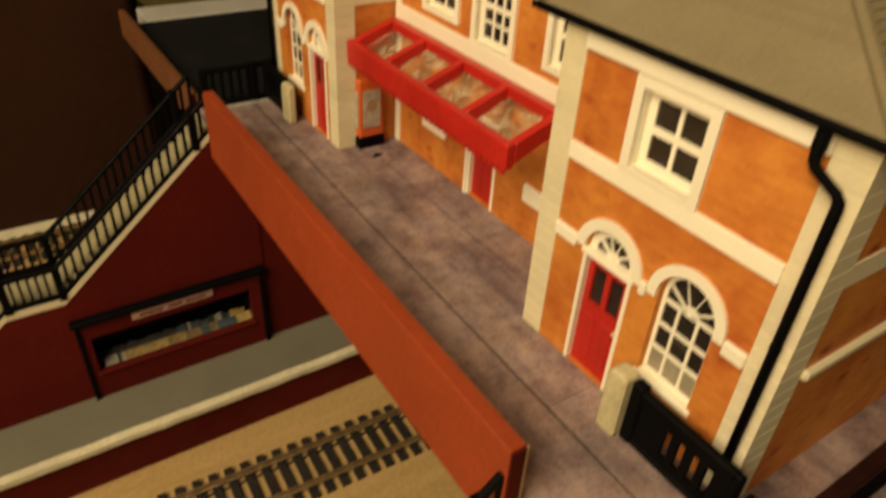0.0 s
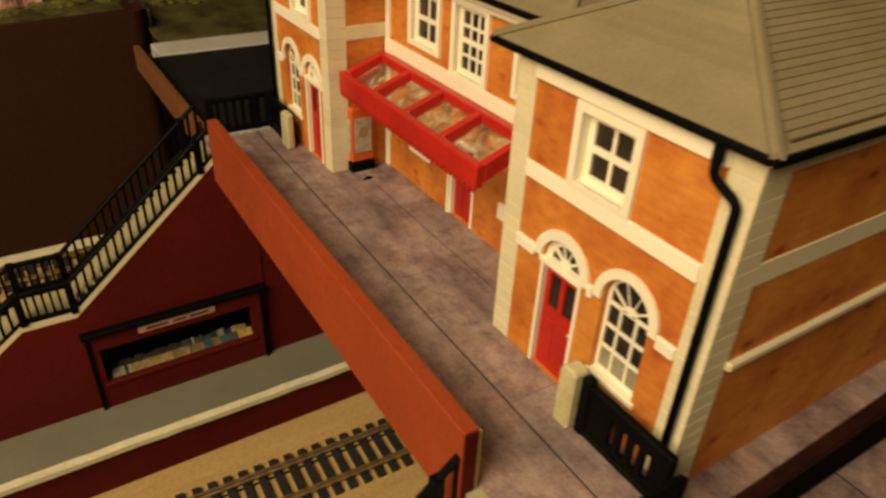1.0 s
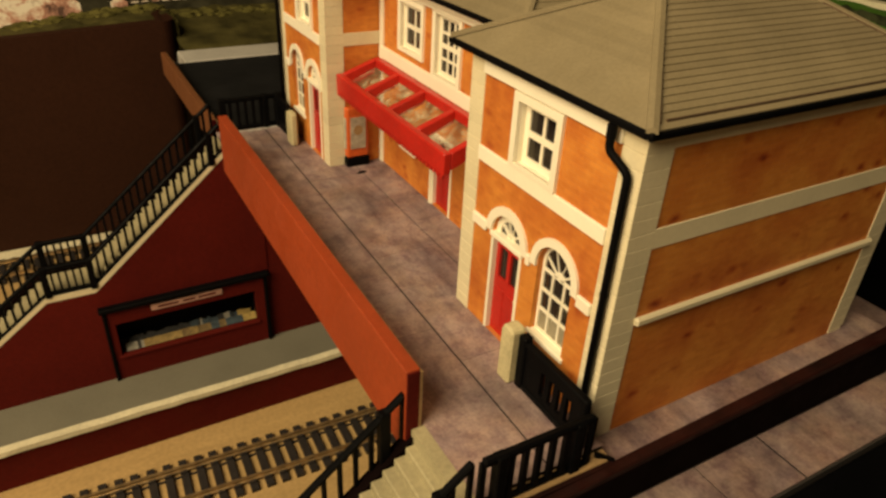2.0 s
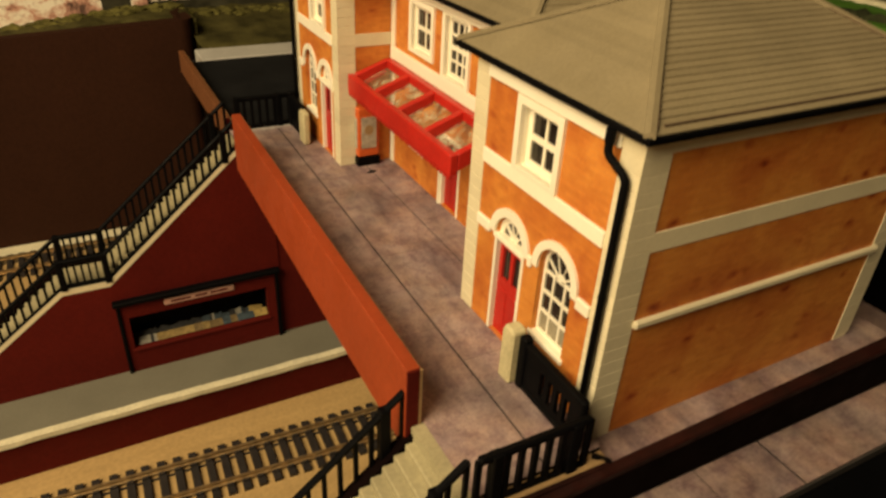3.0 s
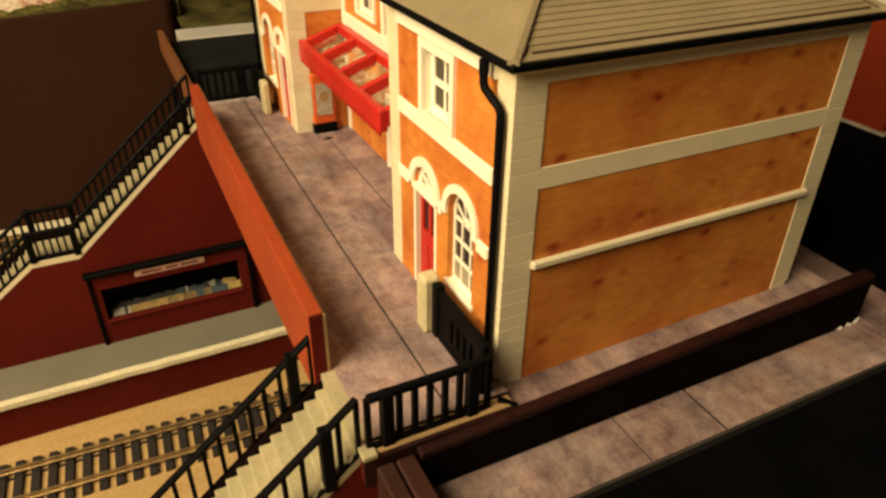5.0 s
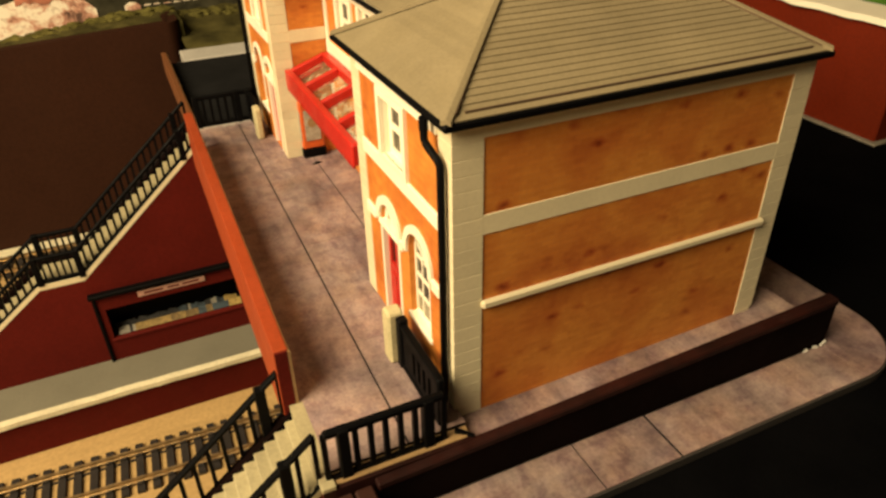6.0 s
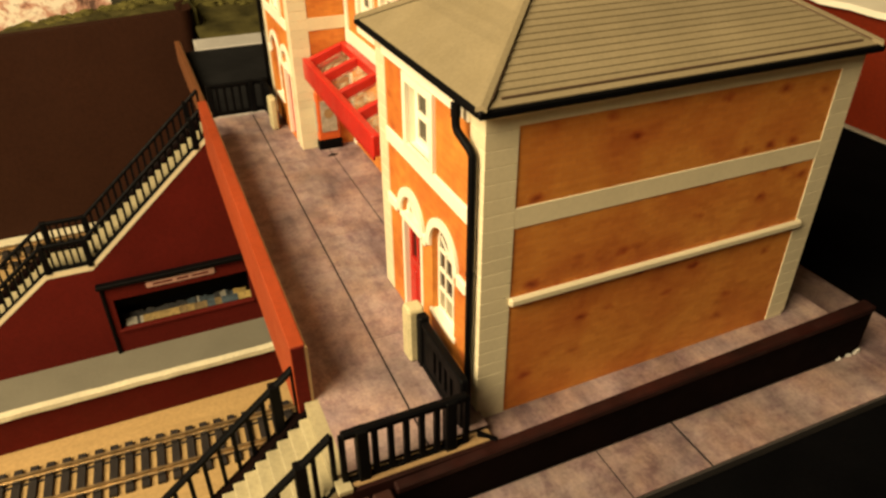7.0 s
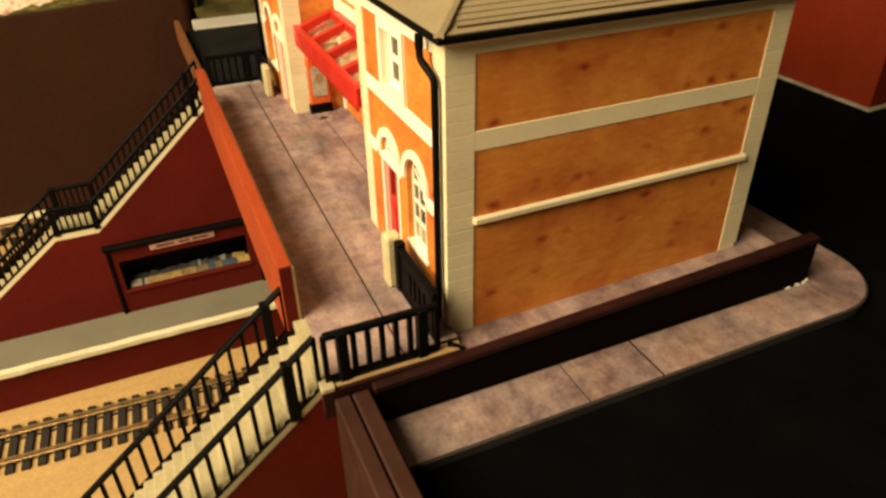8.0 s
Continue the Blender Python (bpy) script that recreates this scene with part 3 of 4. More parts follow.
# ---- railings ----
def railing(label, p, q, high=1.25, step=0.43, low=0.22, posts=(), name="railing", post_w=0.27, bar=0.125, cap=0.12):
    """Black railing from p to q at foot level: handrail, bottom rail, posts, balusters."""
    p, q = Vector(p), Vector(q)
    t = thing(name, *((p + q) / 2), label, "railing", "black railings")
    up = Vector((0, 0, 1))
    part("handrail", beam(p + up * high, q + up * high, 0.19, 0.2), BLACK, t, bevel=0.04)
    part("bottom_rail", beam(p + up * low, q + up * low, 0.15, 0.18), BLACK, t, bevel=0.02)
    n = max(2, round((q - p).length / step))
    w = bar / 2
    one = done(box(-w, w, -w, w, low, high, None), "baluster")
    for i in range(n + 1):
        c = p.lerp(q, i / n)
        if any(abs(i / n - f) < 0.45 / n for f in posts):
            continue
        link("baluster", one, BLACK, t, at=c)
    pw = post_w / 2
    bm = box(-pw, pw, -pw, pw, -0.05, high + cap)
    post = done(bm, "post", 0.03)
    for f in posts:
        link("post", post, BLACK, t, at=p.lerp(q, f))
    return t


railing("black model railing across the end of the deck", (-3.52, -0.68, -0.2), (-0.62, -0.68, -0.2), 1.55, 0.36, 0.12, (0.15, 0.86), cap=0.06)
# black bar added to draw the dark gap between deck and side paving
part("foot_stay", beam((-0.30, -0.62, -0.02), (0.10, -0.90, -0.18), 0.13, 0.16), BLACK, bpy.data.objects["railing"], bevel=0.02)
railing("black model railing across the far end of the deck", (-3.0, 22.3, 0), (-0.2, 22.3, 0), 1.45, 0.36, 0.12, (0.0, 0.7, 1.0))


def fence_panel(y0, y1, x, label):
    """Heavy black panel with a row of upright slots between two posts."""
    f = thing("fence_panel", x, (y0 + y1) / 2, 0, label, "fence", "black fence panels")
    slots = []
    for i in range(4):
        c = y0 + 0.51 + 0.33 * i
        slots.append([(c - 0.085, 0.36), (c + 0.085, 0.36), (c + 0.085, 1.08), (c - 0.085, 1.08)])
    part("panel", sheet_with_holes([(y0, 0.06), (y1, 0.06), (y1, 1.36), (y0, 1.36)], slots, "x", x - 0.06, x + 0.06), BLACK, f)
    part("top_rail", box(x - 0.1, x + 0.1, y0, y1, 1.361, 1.5), BLACK, f, bevel=0.03)
    part("foot_rail", box(x - 0.1, x + 0.1, y0, y1, 0.0, 0.16), BLACK, f, bevel=0.03)
    for y, h, w in ((y0, 1.5, 0.1), (y1, 1.62, 0.14)):
        part("post", box(x - w, x + w, y - w, y + w, 0, h), BLACK, f, bevel=0.04)


fence_panel(-0.28, 2.1, -0.52, "heavy black model fence panel before the arched window")
fence_panel(20.3, 22.15, -0.46, "heavy black model fence panel beside the far entrance")


def stub(y0, y1, x0, x1, high, label):
    prof = [(y0, 0), (y1, 0), (y1, high - 0.2), (y1 - 0.1, high), (y0 + 0.06, high), (y0, high - 0.12)]
    tagged(part("wing_wall", prism(prof, "x", x0, x1), STONE, bevel=0.06), label, "pillar", "stone stub walls")


stub(2.27, 2.78, -0.84, -0.40, 1.72, "short cream stone stub wall beside the red door")
stub(19.5, 20.2, -0.74, -0.44, 1.5, "short cream stone stub wall beside the far door")


# ---- stairs ----
def staircase(y0, y1, label, near, top, run, rise, n1, long, n2, drop, lip, pitch, rails):
    """Two flights with a landing, cream treads between maroon side walls.
    top: where the flight starts; long: the landing's length; drop: from the walking line to the foot of the cream stringer;
    rails: for each side the setback of its head, the handrail's and the bottom rail's height, and the share at which the first post stands."""
    inner = y1 - (0.36 if near else 0.55)
    s = thing("staircase", -9, (y0 + y1) / 2, PLATZ, label, "stairs", "platform stairs")
    step = done(box(-run - 0.06, 0, y0 + 0.05, inner, -rise - 0.25, 0), "tread", 0.03)
    x, z = top, -rise * 0.5
    for i in range(n1 - 1):
        z -= rise
        link("tread", step, STEP, s, at=(x, 0, z))
        x -= run
    z -= rise
    lx0, lx1, lz = x - long, x, z
    part("landing", box(lx0, lx1, y0 + 0.05, inner, z - 0.3, z), STEP, s, bevel=0.03)
    x = lx0
    for i in range(n2 - 1):
        z -= rise
        link("tread", step, STEP, s, at=(x, 0, z))
        x -= run
    line = [(top + 0.35, 0.02 - drop), (top, 0.02 - drop), (lx1 + 0.1, lz - drop), (lx0 - 0.1, lz - drop), (x, PLATZ)]
    wall = line + [(x, BEDZ), (top + 0.35, BEDZ)]
    niche = [(-9.3, -9.15), (-2.95, -9.15), (-2.95, -7.4), (-9.3, -7.4)]
    wall = [(px if px <= top else -2.2, pz) for px, pz in wall] if not near else wall
    part("side_wall", sheet_with_holes(wall, [] if near else [niche], "y", y0, y0 + 0.14), MAROON, s, "maroon card side wall")
    strip = [(px, pz + lip) for px, pz in line] + line[::-1]
    part("stringer", prism(strip, "y", y0 - 0.02, y0 + 0.16), STEP if near else CREAM, s, "cream stringer strip")
    kerb = [(px, pz + lip + 0.12) for px, pz in line[1:]] + [(x, BEDZ), (top, BEDZ)]
    part("inner_wall", prism(kerb, "y", inner + 0.002, y1), BLACKCARD, s, "black-brown inner wall under the railing")
    part("top_step", box(top - 0.14, top + 0.2, y0 + 0.12, 1.97 if near else inner, -0.6, -0.006), STEP, s)
    # railings on both sides
    head, foot = min(0.0, 0.02 - drop + lip) + 0.02, lz - drop + lip
    fall = (head - foot) / (top + 0.02 - lx1)
    for y, which, (back, high, low, at) in zip((y0 + 0.06, y1 - 0.06), ("outer", "inner"), rails):
        r = "black stair railing on the %s side" % which
        railing(r, (top + 0.12 - back, y, head - back * fall), (lx1 + 0.1, y, foot), high, pitch, low, (at, 1.0), "stair_railing", bar=0.105, cap=0.1)
        railing(r, (lx1, y, foot), (lx0 + 0.05, y, foot), high, 0.3, low, (1.0,), "stair_railing", bar=0.09)
        railing(r, (lx0, y, foot), (x, y, PLATZ + 0.1), high, pitch, low, (1.0,), "stair_railing", bar=0.105, cap=0.1)
    return s


staircase(20.15, 22.55, "far model staircase with cream treads and maroon sides", False, -3.66, 0.342, 0.272, 19, 1.72, 20, 0.3, 0.27, 0.44, ((0.0, 1.32, 0.12, 0.1), (0.0, 1.32, 0.12, 0.1)))
staircase(-0.62, 2.2, "near model staircase with cream treads and maroon sides", True, -3.62, 0.3033, 0.24, 25, 2.25, 18, 0.45, 0.22, 0.53, ((0.22, 1.68, 0.04, 0.1), (0.42, 1.56, 0.0, 0.07)))


# ---- bookstall set into the far stair wall ----
def bookstall():
    b = thing("bookstall", -6.0, 20.1, PLATZ, "maroon platform bookstall with a dark recess of papers", "kiosk")
    x0, x1, z0, z1 = -9.75, -2.35, PLATZ, -6.5
    f = 20.05
    part("top_moulding", box(x0 - 0.1, x1 + 0.1, f - 0.28, f + 0.12, z1 - 0.12, z1 + 0.1), BLACK, b, bevel=0.04)
    for a in (x0, x1 - 0.16):
        part("side_moulding", box(a, a + 0.16, f - 0.16, f + 0.12, z0, z1 - 0.12), BLACK, b, bevel=0.03)
    o = (-9.3, -2.95, -9.15, -7.4)
    part("front_panel", sheet_with_holes([(x0 + 0.17, z0), (x1 - 0.17, z0), (x1 - 0.17, z1 - 0.12), (x0 + 0.17, z1 - 0.12)],
         [[(o[0], o[2]), (o[1], o[2]), (o[1], o[3]), (o[0], o[3])]], "y", f - 0.05, f + 0.10), MAROON, b)
    part("counter", box(o[0] - 0.1, o[1] + 0.1, f - 0.14, f - 0.052, o[2] - 0.16, o[2]), MAROON, b, bevel=0.03)
    part("name_board", box(-7.7, -4.5, f - 0.13, f - 0.054, -7.08, -6.76), PINK, b, "pale pink blank name board", bevel=0.02)
    for a, w in ((-7.4, 0.9), (-6.3, 0.55), (-5.6, 0.8)):
        part("lettering_bar", box(a, a + w, f - 0.134, f - 0.1301, -6.97, -6.87), MAROON, b)
    # the recess is lined in black, which paints in its deep shade
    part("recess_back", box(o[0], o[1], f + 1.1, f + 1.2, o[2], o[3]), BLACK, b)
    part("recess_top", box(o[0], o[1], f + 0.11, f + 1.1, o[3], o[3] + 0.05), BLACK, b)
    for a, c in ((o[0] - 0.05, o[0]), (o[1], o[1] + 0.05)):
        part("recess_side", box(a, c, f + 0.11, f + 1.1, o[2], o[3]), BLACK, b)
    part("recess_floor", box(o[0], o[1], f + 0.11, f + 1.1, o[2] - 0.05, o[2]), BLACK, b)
    tones = {n: painted(n + "_paper", c, 0.7, 0.4, 500, 1500, 0.05) for n, c in (("straw", (0.24, 0.165, 0.055)), ("white", (0.27, 0.255, 0.21)), ("blue", (0.035, 0.055, 0.07)),
             ("slate", (0.02, 0.02, 0.02)), ("tan", (0.15, 0.10, 0.038)), ("yellow", (0.34, 0.24, 0.07)))}
    random.seed(11)
    wide = o[1] - o[0]
    for row in (1, 0):
        x = o[0] + 0.1
        while x < o[1] - 0.28:
            u = (x - o[0]) / wide
            w = random.uniform(0.10, 0.2) if row or u < 0.16 else random.uniform(0.3, 0.7)
            if row:
                pick = "slate" if u < 0.5 else random.choice(("blue", "slate", "blue", "white")) if u < 0.84 else "yellow"
                h, a, d = random.uniform(0.22, 0.36), f + 0.5, 0.3
            else:
                pick = random.choice(("white", "slate")) if u < 0.16 else random.choice(("straw", "straw", "tan")) if u < 0.6 else random.choice(("blue", "tan", "slate")) if u < 0.84 else "yellow"
                h, a, d = random.uniform(0.14, 0.18), f + 0.15, 0.4
            part("newspaper", prism([(a, o[2] + 0.002), (a + 0.08, o[2] + 0.002), (a + d, o[2] + h), (a + d - 0.05, o[2] + h + 0.04)], "x", x, x + w * 0.985), tones[pick], b)
            x += w
    return b


bookstall()


# ---- station building ----
building = thing("station_building", 5, 11, 0, "two-storey orange-brick model station with cream quoins and grey roofs", "station")
ROOFZ = 7.55


def quoins(cx, cy, sx, sy, z1, ax=0.72, ay=0.62):
    """A corner of stacked cream blocks: sx, sy say which way the two legs run."""
    n = 21
    h = z1 / n
    bm = bmesh.new()
    t = 0.025
    poly = [(cx - sx * t, cy - sy * t), (cx + sx * ax, cy - sy * t), (cx + sx * ax, cy + sy * 0.06), (cx + sx * 0.06, cy + sy * 0.06), (cx + sx * 0.06, cy + sy * ay), (cx - sx * t, cy + sy * ay)]
    prism(poly, "z", 0.004, h - 0.004, bm)
    one = done(bm, "quoin_block", 0.009)
    if sy > 0 and cy < 1:
        part("quoin_foot", prism([(poly[1][0], poly[1][1]), (poly[2][0], 0.015), (cx + sx * 0.06, 0.015), (cx + sx * 0.06, poly[0][1])], "z", -0.33 if sx > 0 else -0.15, 0.004), CREAM, building)
    for i in range(n):
        link("quoin_block", one, CREAM, building, at=(0, 0, i * h))


def window_in(y0, y1, z0, z1, x, cols, rows, depth=0.3, surround=0.2, sash=0.12):
    """A sash window facing -x: surround, recessed sash frame, bars, panes."""
    w = thing("window", x, (y0 + y1) / 2, z0, "white sash window with dark panes", "window")
    w.parent = building
    w.location = Vector((x, (y0 + y1) / 2, z0)) * U - OFFSET[building]
    for k in ("category", "label"):
        del w[k]
    s = surround
    part("surround", sheet_with_holes([(y0 - s, z0 - s * 0.6), (y1 + s, z0 - s * 0.6), (y1 + s, z1 + s), (y0 - s, z1 + s)],
         [[(y0, z0), (y1, z0), (y1, z1), (y0, z1)]], "x", x - 0.09, x + 0.02), WHITE, w)
    part("reveal", sheet_with_holes([(y0 - 0.02, z0 - 0.02), (y1 + 0.02, z0 - 0.02), (y1 + 0.02, z1 + 0.02), (y0 - 0.02, z1 + 0.02)],
         [[(y0 + 0.01, z0 + 0.01), (y1 - 0.01, z0 + 0.01), (y1 - 0.01, z1 - 0.01), (y0 + 0.01, z1 - 0.01)]], "x", x + 0.021, x + depth + 0.1), WHITE, w)
    xs = x + depth
    f = sash
    part("sash_frame", sheet_with_holes([(y0, z0), (y1, z0), (y1, z1), (y0, z1)], [[(y0 + f, z0 + f), (y1 - f, z0 + f), (y1 - f, z1 - f), (y0 + f, z1 - f)]], "x", xs, xs + 0.08), WHITE, w)
    for i in range(1, cols):
        c = y0 + f + (y1 - y0 - 2 * f) * i / cols
        part("glazing_bar", box(xs + 0.01, xs + 0.07, c - 0.045, c + 0.045, z0 + f, z1 - f), WHITE, w)
    for i in range(1, rows):
        c = z0 + f + (z1 - z0 - 2 * f) * i / rows
        b = 0.075 if i == rows // 2 else 0.04
        part("meeting_rail" if b > 0.05 else "glazing_bar", box(xs - 0.005, xs + 0.075, y0 + f, y1 - f, c - b, c + b), WHITE, w)
    part("pane", box(xs + 0.05, xs + 0.062, y0 + f * 0.5, y1 - f * 0.5, z0 + f * 0.5, z1 - f * 0.5), PANE, w, "dark window glass")
    return w


def sub(name, x, y, z):
    e = new(name)
    e.empty_display_size = 0.003
    e.parent = building
    e.location = Vector((x, y, z)) * U - OFFSET[building]
    OFFSET[e] = Vector((x, y, z)) * U
    return e


def arched_window(c, half, z0, spring, x):
    w = sub("arched_window", x, c, z0)
    part("arch_moulding", ring(c, half + 0.03, half + 0.25, spring, x - 0.075, x + 0.04, legs=0.12), WHITE, w)
    part("sill", box(x - 0.06, x + 0.2, c - half - 0.1, c + half + 0.1, z0 - 0.15, z0 + 0.02), WHITE, w, bevel=0.03)
    xs = x + 0.16
    outer, inner = arch(c, half + 0.02, z0, spring), arch(c, half - 0.09, z0 + 0.1, spring)
    part("sash_frame", sheet_with_holes(outer, [inner], "x", xs, xs + 0.1), WHITE, w)
    for i in (-1, 1):
        y = c + i * half * 0.34
        part("glazing_bar", box(xs + 0.01, xs + 0.08, y - 0.035, y + 0.035, z0 + 0.1, spring - 0.2), WHITE, w)
    hub = spring - 0.2
    for i in range(1, 4):
        z = z0 + 0.1 + (hub - z0 - 0.1) * i / 3
        part("glazing_bar", box(xs + 0.005, xs + 0.085, c - half + 0.08, c + half - 0.08, z - 0.04, z + 0.04), WHITE, w)
    for k, reach in ((34, 0.02), (70, 0.12), (110, 0.12), (146, 0.02)):
        a = math.radians(k)
        part("glazing_bar", beam((xs + 0.045, c + 0.12 * math.cos(a), hub + 0.12 * math.sin(a)), (xs + 0.045, c + (half + reach) * math.cos(a), hub + (half + reach) * math.sin(a)), 0.06, 0.06), WHITE, w)
    part("fan_hub", ring(c, 0.07, 0.19, hub, xs + 0.005, xs + 0.085, 8), WHITE, w)
    part("pane", prism(arch(c, half - 0.03, z0 + 0.03, spring), "x", xs + 0.05, xs + 0.06), PANE, w, "dark window glass")
    part("blind", box(xs + 0.04, xs + 0.048, c - half + 0.1, c + half - 0.1, z0 + 0.1, z0 + 0.1 + (hub - z0 - 0.1) / 3), BLIND, w, "pale lower blind")


def red_door(y0, y1, z1, x, arched=True):
    d = sub("door", x, (y0 + y1) / 2, 0)
    c, half = (y0 + y1) / 2, (y1 - y0) / 2
    xs = x + 0.14
    hole = [(c - half * 0.72, z1 * 0.60), (c - half * 0.12, z1 * 0.60), (c - half * 0.12, z1 * 0.92), (c - half * 0.72, z1 * 0.92)]
    hole2 = [(2 * c - y, z) for y, z in hole][::-1]
    part("door_leaf", sheet_with_holes([(y0, 0.0), (y1, 0.0), (y1, z1), (y0, z1)], [hole, hole2], "x", xs, xs + 0.12), RED, d, "scarlet panelled door leaf")
    part("door_glass", box(xs + 0.07, xs + 0.08, y0 + 0.1, y1 - 0.1, z1 * 0.58, z1 * 0.94), PANE, d)
    for s in (-1, 1):
        a = c + s * half * 0.42
        part("lower_panel", box(xs - 0.03, xs + 0.01, a - half * 0.28, a + half * 0.28, z1 * 0.10, z1 * 0.50), RED, d, bevel=0.02)
    part("door_knob", tube([(xs - 0.07, y0 + 0.12, z1 * 0.5), (xs, y0 + 0.12, z1 * 0.5)], 0.04), CREAM, d)
    for s in (y0 - 0.10, y1 - 0.01):
        part("jamb", box(x - 0.03, xs + 0.1, s, s + 0.11, 0, z1 + 0.02), WHITE, d, bevel=0.02)
    part("transom", box(x - 0.07, xs + 0.1, y0 - 0.14, y1 + 0.14, z1 + 0.021, z1 + 0.17), WHITE, d, bevel=0.02)
    if not arched:
        return
    z = z1 + 0.171
    part("arch_moulding", ring(c, half + 0.08, half + 0.33, z, x - 0.075, x + 0.04), WHITE, d)
    part("fan_frame", ring(c, half * 0.80, half + 0.07, z, xs - 0.03, xs + 0.08), WHITE, d)
    for k in (36, 72, 108, 144):
        a = math.radians(k)
        part("fan_bar", beam((xs, c + 0.1 * math.cos(a), z + 0.1 * math.sin(a)), (xs, c + half * 0.84 * math.cos(a), z + half * 0.84 * math.sin(a)), 0.07, 0.07), WHITE, d)
    part("fan_hub", ring(c, 0.04, 0.17, z, xs - 0.02, xs + 0.05, 8), WHITE, d)
    part("fan_pane", prism(arch(c, half + 0.06, z, z + 0.001), "x", xs + 0.03, xs + 0.04), PANE, d)


def hip_roof(x0, x1, y0, y1, z0, pitch, n, name="roof", skew=1.0):
    """Hipped roof of overlapping courses; the ridge runs along x or y, whichever is longer.
    skew: how much further the hips run in y than in x."""
    r = sub(name, (x0 + x1) / 2, (y0 + y1) / 2, z0)
    half = min((x1 - x0) * skew, y1 - y0) / 2
    d = half / n
    for i in range(n):
        bm = bmesh.new()
        a, b = i * d, min(half - 0.001, (i + 1) * d + 0.05)
        za, zb = z0 + a * pitch, z0 + b * pitch
        lips = (0.047, 0.047, 0.047, 0.004) if i != 1 else (0.015, 0.015, 0.015, 0.004)
        ax, bx = a / skew, b / skew
        low = [(x0 + ax, y0 + a), (x1 - ax, y0 + a), (x1 - ax, y1 - a), (x0 + ax, y1 - a)]
        top = [(x0 + bx, y0 + b), (x1 - bx, y0 + b), (x1 - bx, y1 - b), (x0 + bx, y1 - b)]
        for k, lip in enumerate(lips):
            m = (k + 1) % 4
            foot, nose, head = [[bm.verts.new((*p, z)) for p in (line[k], line[m])] for line, z in ((low, za - 0.02), (low, za + lip), (top, zb + 0.012))]
            bm.faces.new((foot[0], foot[1], nose[1], nose[0]))
            bm.faces.new((nose[0], nose[1], head[1], head[0]))
            bm.faces.new((foot[1], foot[0], head[0], head[1]))
            bm.faces.new((foot[0], nose[0], head[0])), bm.faces.new((foot[1], head[1], nose[1]))
        part("tile_course", bm, TILE, r)
    top = z0 + half * pitch
    if (x1 - x0) * skew > y1 - y0:
        c = (y0 + y1) / 2
        ends = [(x0 + half / skew, c, top + 0.06), (x1 - half / skew, c, top + 0.06)]
        pairs = (((x0, y0), 0), ((x0, y1), 0), ((x1, y0), 1), ((x1, y1), 1))
    else:
        c = (x0 + x1) / 2
        ends = [(c, y0 + half, top + 0.06), (c, y1 - half, top + 0.06)]
        pairs = (((x0, y0), 0), ((x0, y1), 1), ((x1, y0), 0), ((x1, y1), 1))
    part("ridge_tile", tube(ends, 0.12), TILE, r)
    for p, e in pairs:
        foot, head = Vector((*p, z0 + 0.06)), Vector(ends[e])
        side = (head - foot).cross(Vector((0, 0, 1))).normalized() * 0.11
        bm = bmesh.new()
        rows = [[bm.verts.new(v) for v in (q - side - Vector((0, 0, 0.06)), q - side + Vector((0, 0, 0.02)), q + Vector((0, 0, 0.06)), q + side + Vector((0, 0, 0.02)), q + side - Vector((0, 0, 0.06)))] for q in (foot, head)]
        for k in range(4):
            bm.faces.new((rows[0][k], rows[0][k + 1], rows[1][k + 1], rows[1][k]))
        bm.faces.new(rows[0]), bm.faces.new(rows[1][::-1]), bm.faces.new((rows[0][4], rows[0][0], rows[1][0], rows[1][4]))
        part("hip_tile", bm, TILE, r)
        # raised brown strip whose colour stands for the shade in the groove by the hip
        inward = Vector((1 if p[0] == x0 else -1, 0, 0))
        a, b = foot + inward * 0.26 + Vector((0, 0, 0.03 + 0.6 * d * pitch)), head - Vector((0, 0, 0.02))
        a.y += d * 0.7 * (1 if p[1] == y0 else -1)
        part("hip_groove", beam(a, b + inward * 0.1, 0.05, 0.035), GROOVE_SHADE, r, "thin brown strip coloured as groove shade beside the hip")
    # along the eave too, groove shade is a brown strip laid on the tiles
    for y, s in ((y0, 1), (y1, -1)):
        part("eave_groove", beam((x0 + 0.5, y + s * d * 1.02, z0 + d * pitch + 0.035), (x1 - 0.5, y + s * d * 1.02, z0 + d * pitch + 0.035), 0.05, 0.05), GROOVE_SHADE, r, "thin brown strip coloured as groove shade above the eave")
    return r


def gutter(x0, x1, y0, y1, z):
    g = sub("gutter", (x0 + x1) / 2, (y0 + y1) / 2, z)
    w = 0.12
    for name, a in (("gutter_run", (x0 - w, x1 + w, y0 - w, y0)), ("gutter_run", (x0 - w, x1 + w, y1, y1 + w)), ("gutter_run", (x0 - w, x0, y0, y1)), ("gutter_run", (x1, x1 + w, y0, y1))):
        part(name, box(*a, z - 0.04, z + 0.13), BLACK, g, bevel=0.04)
    return g


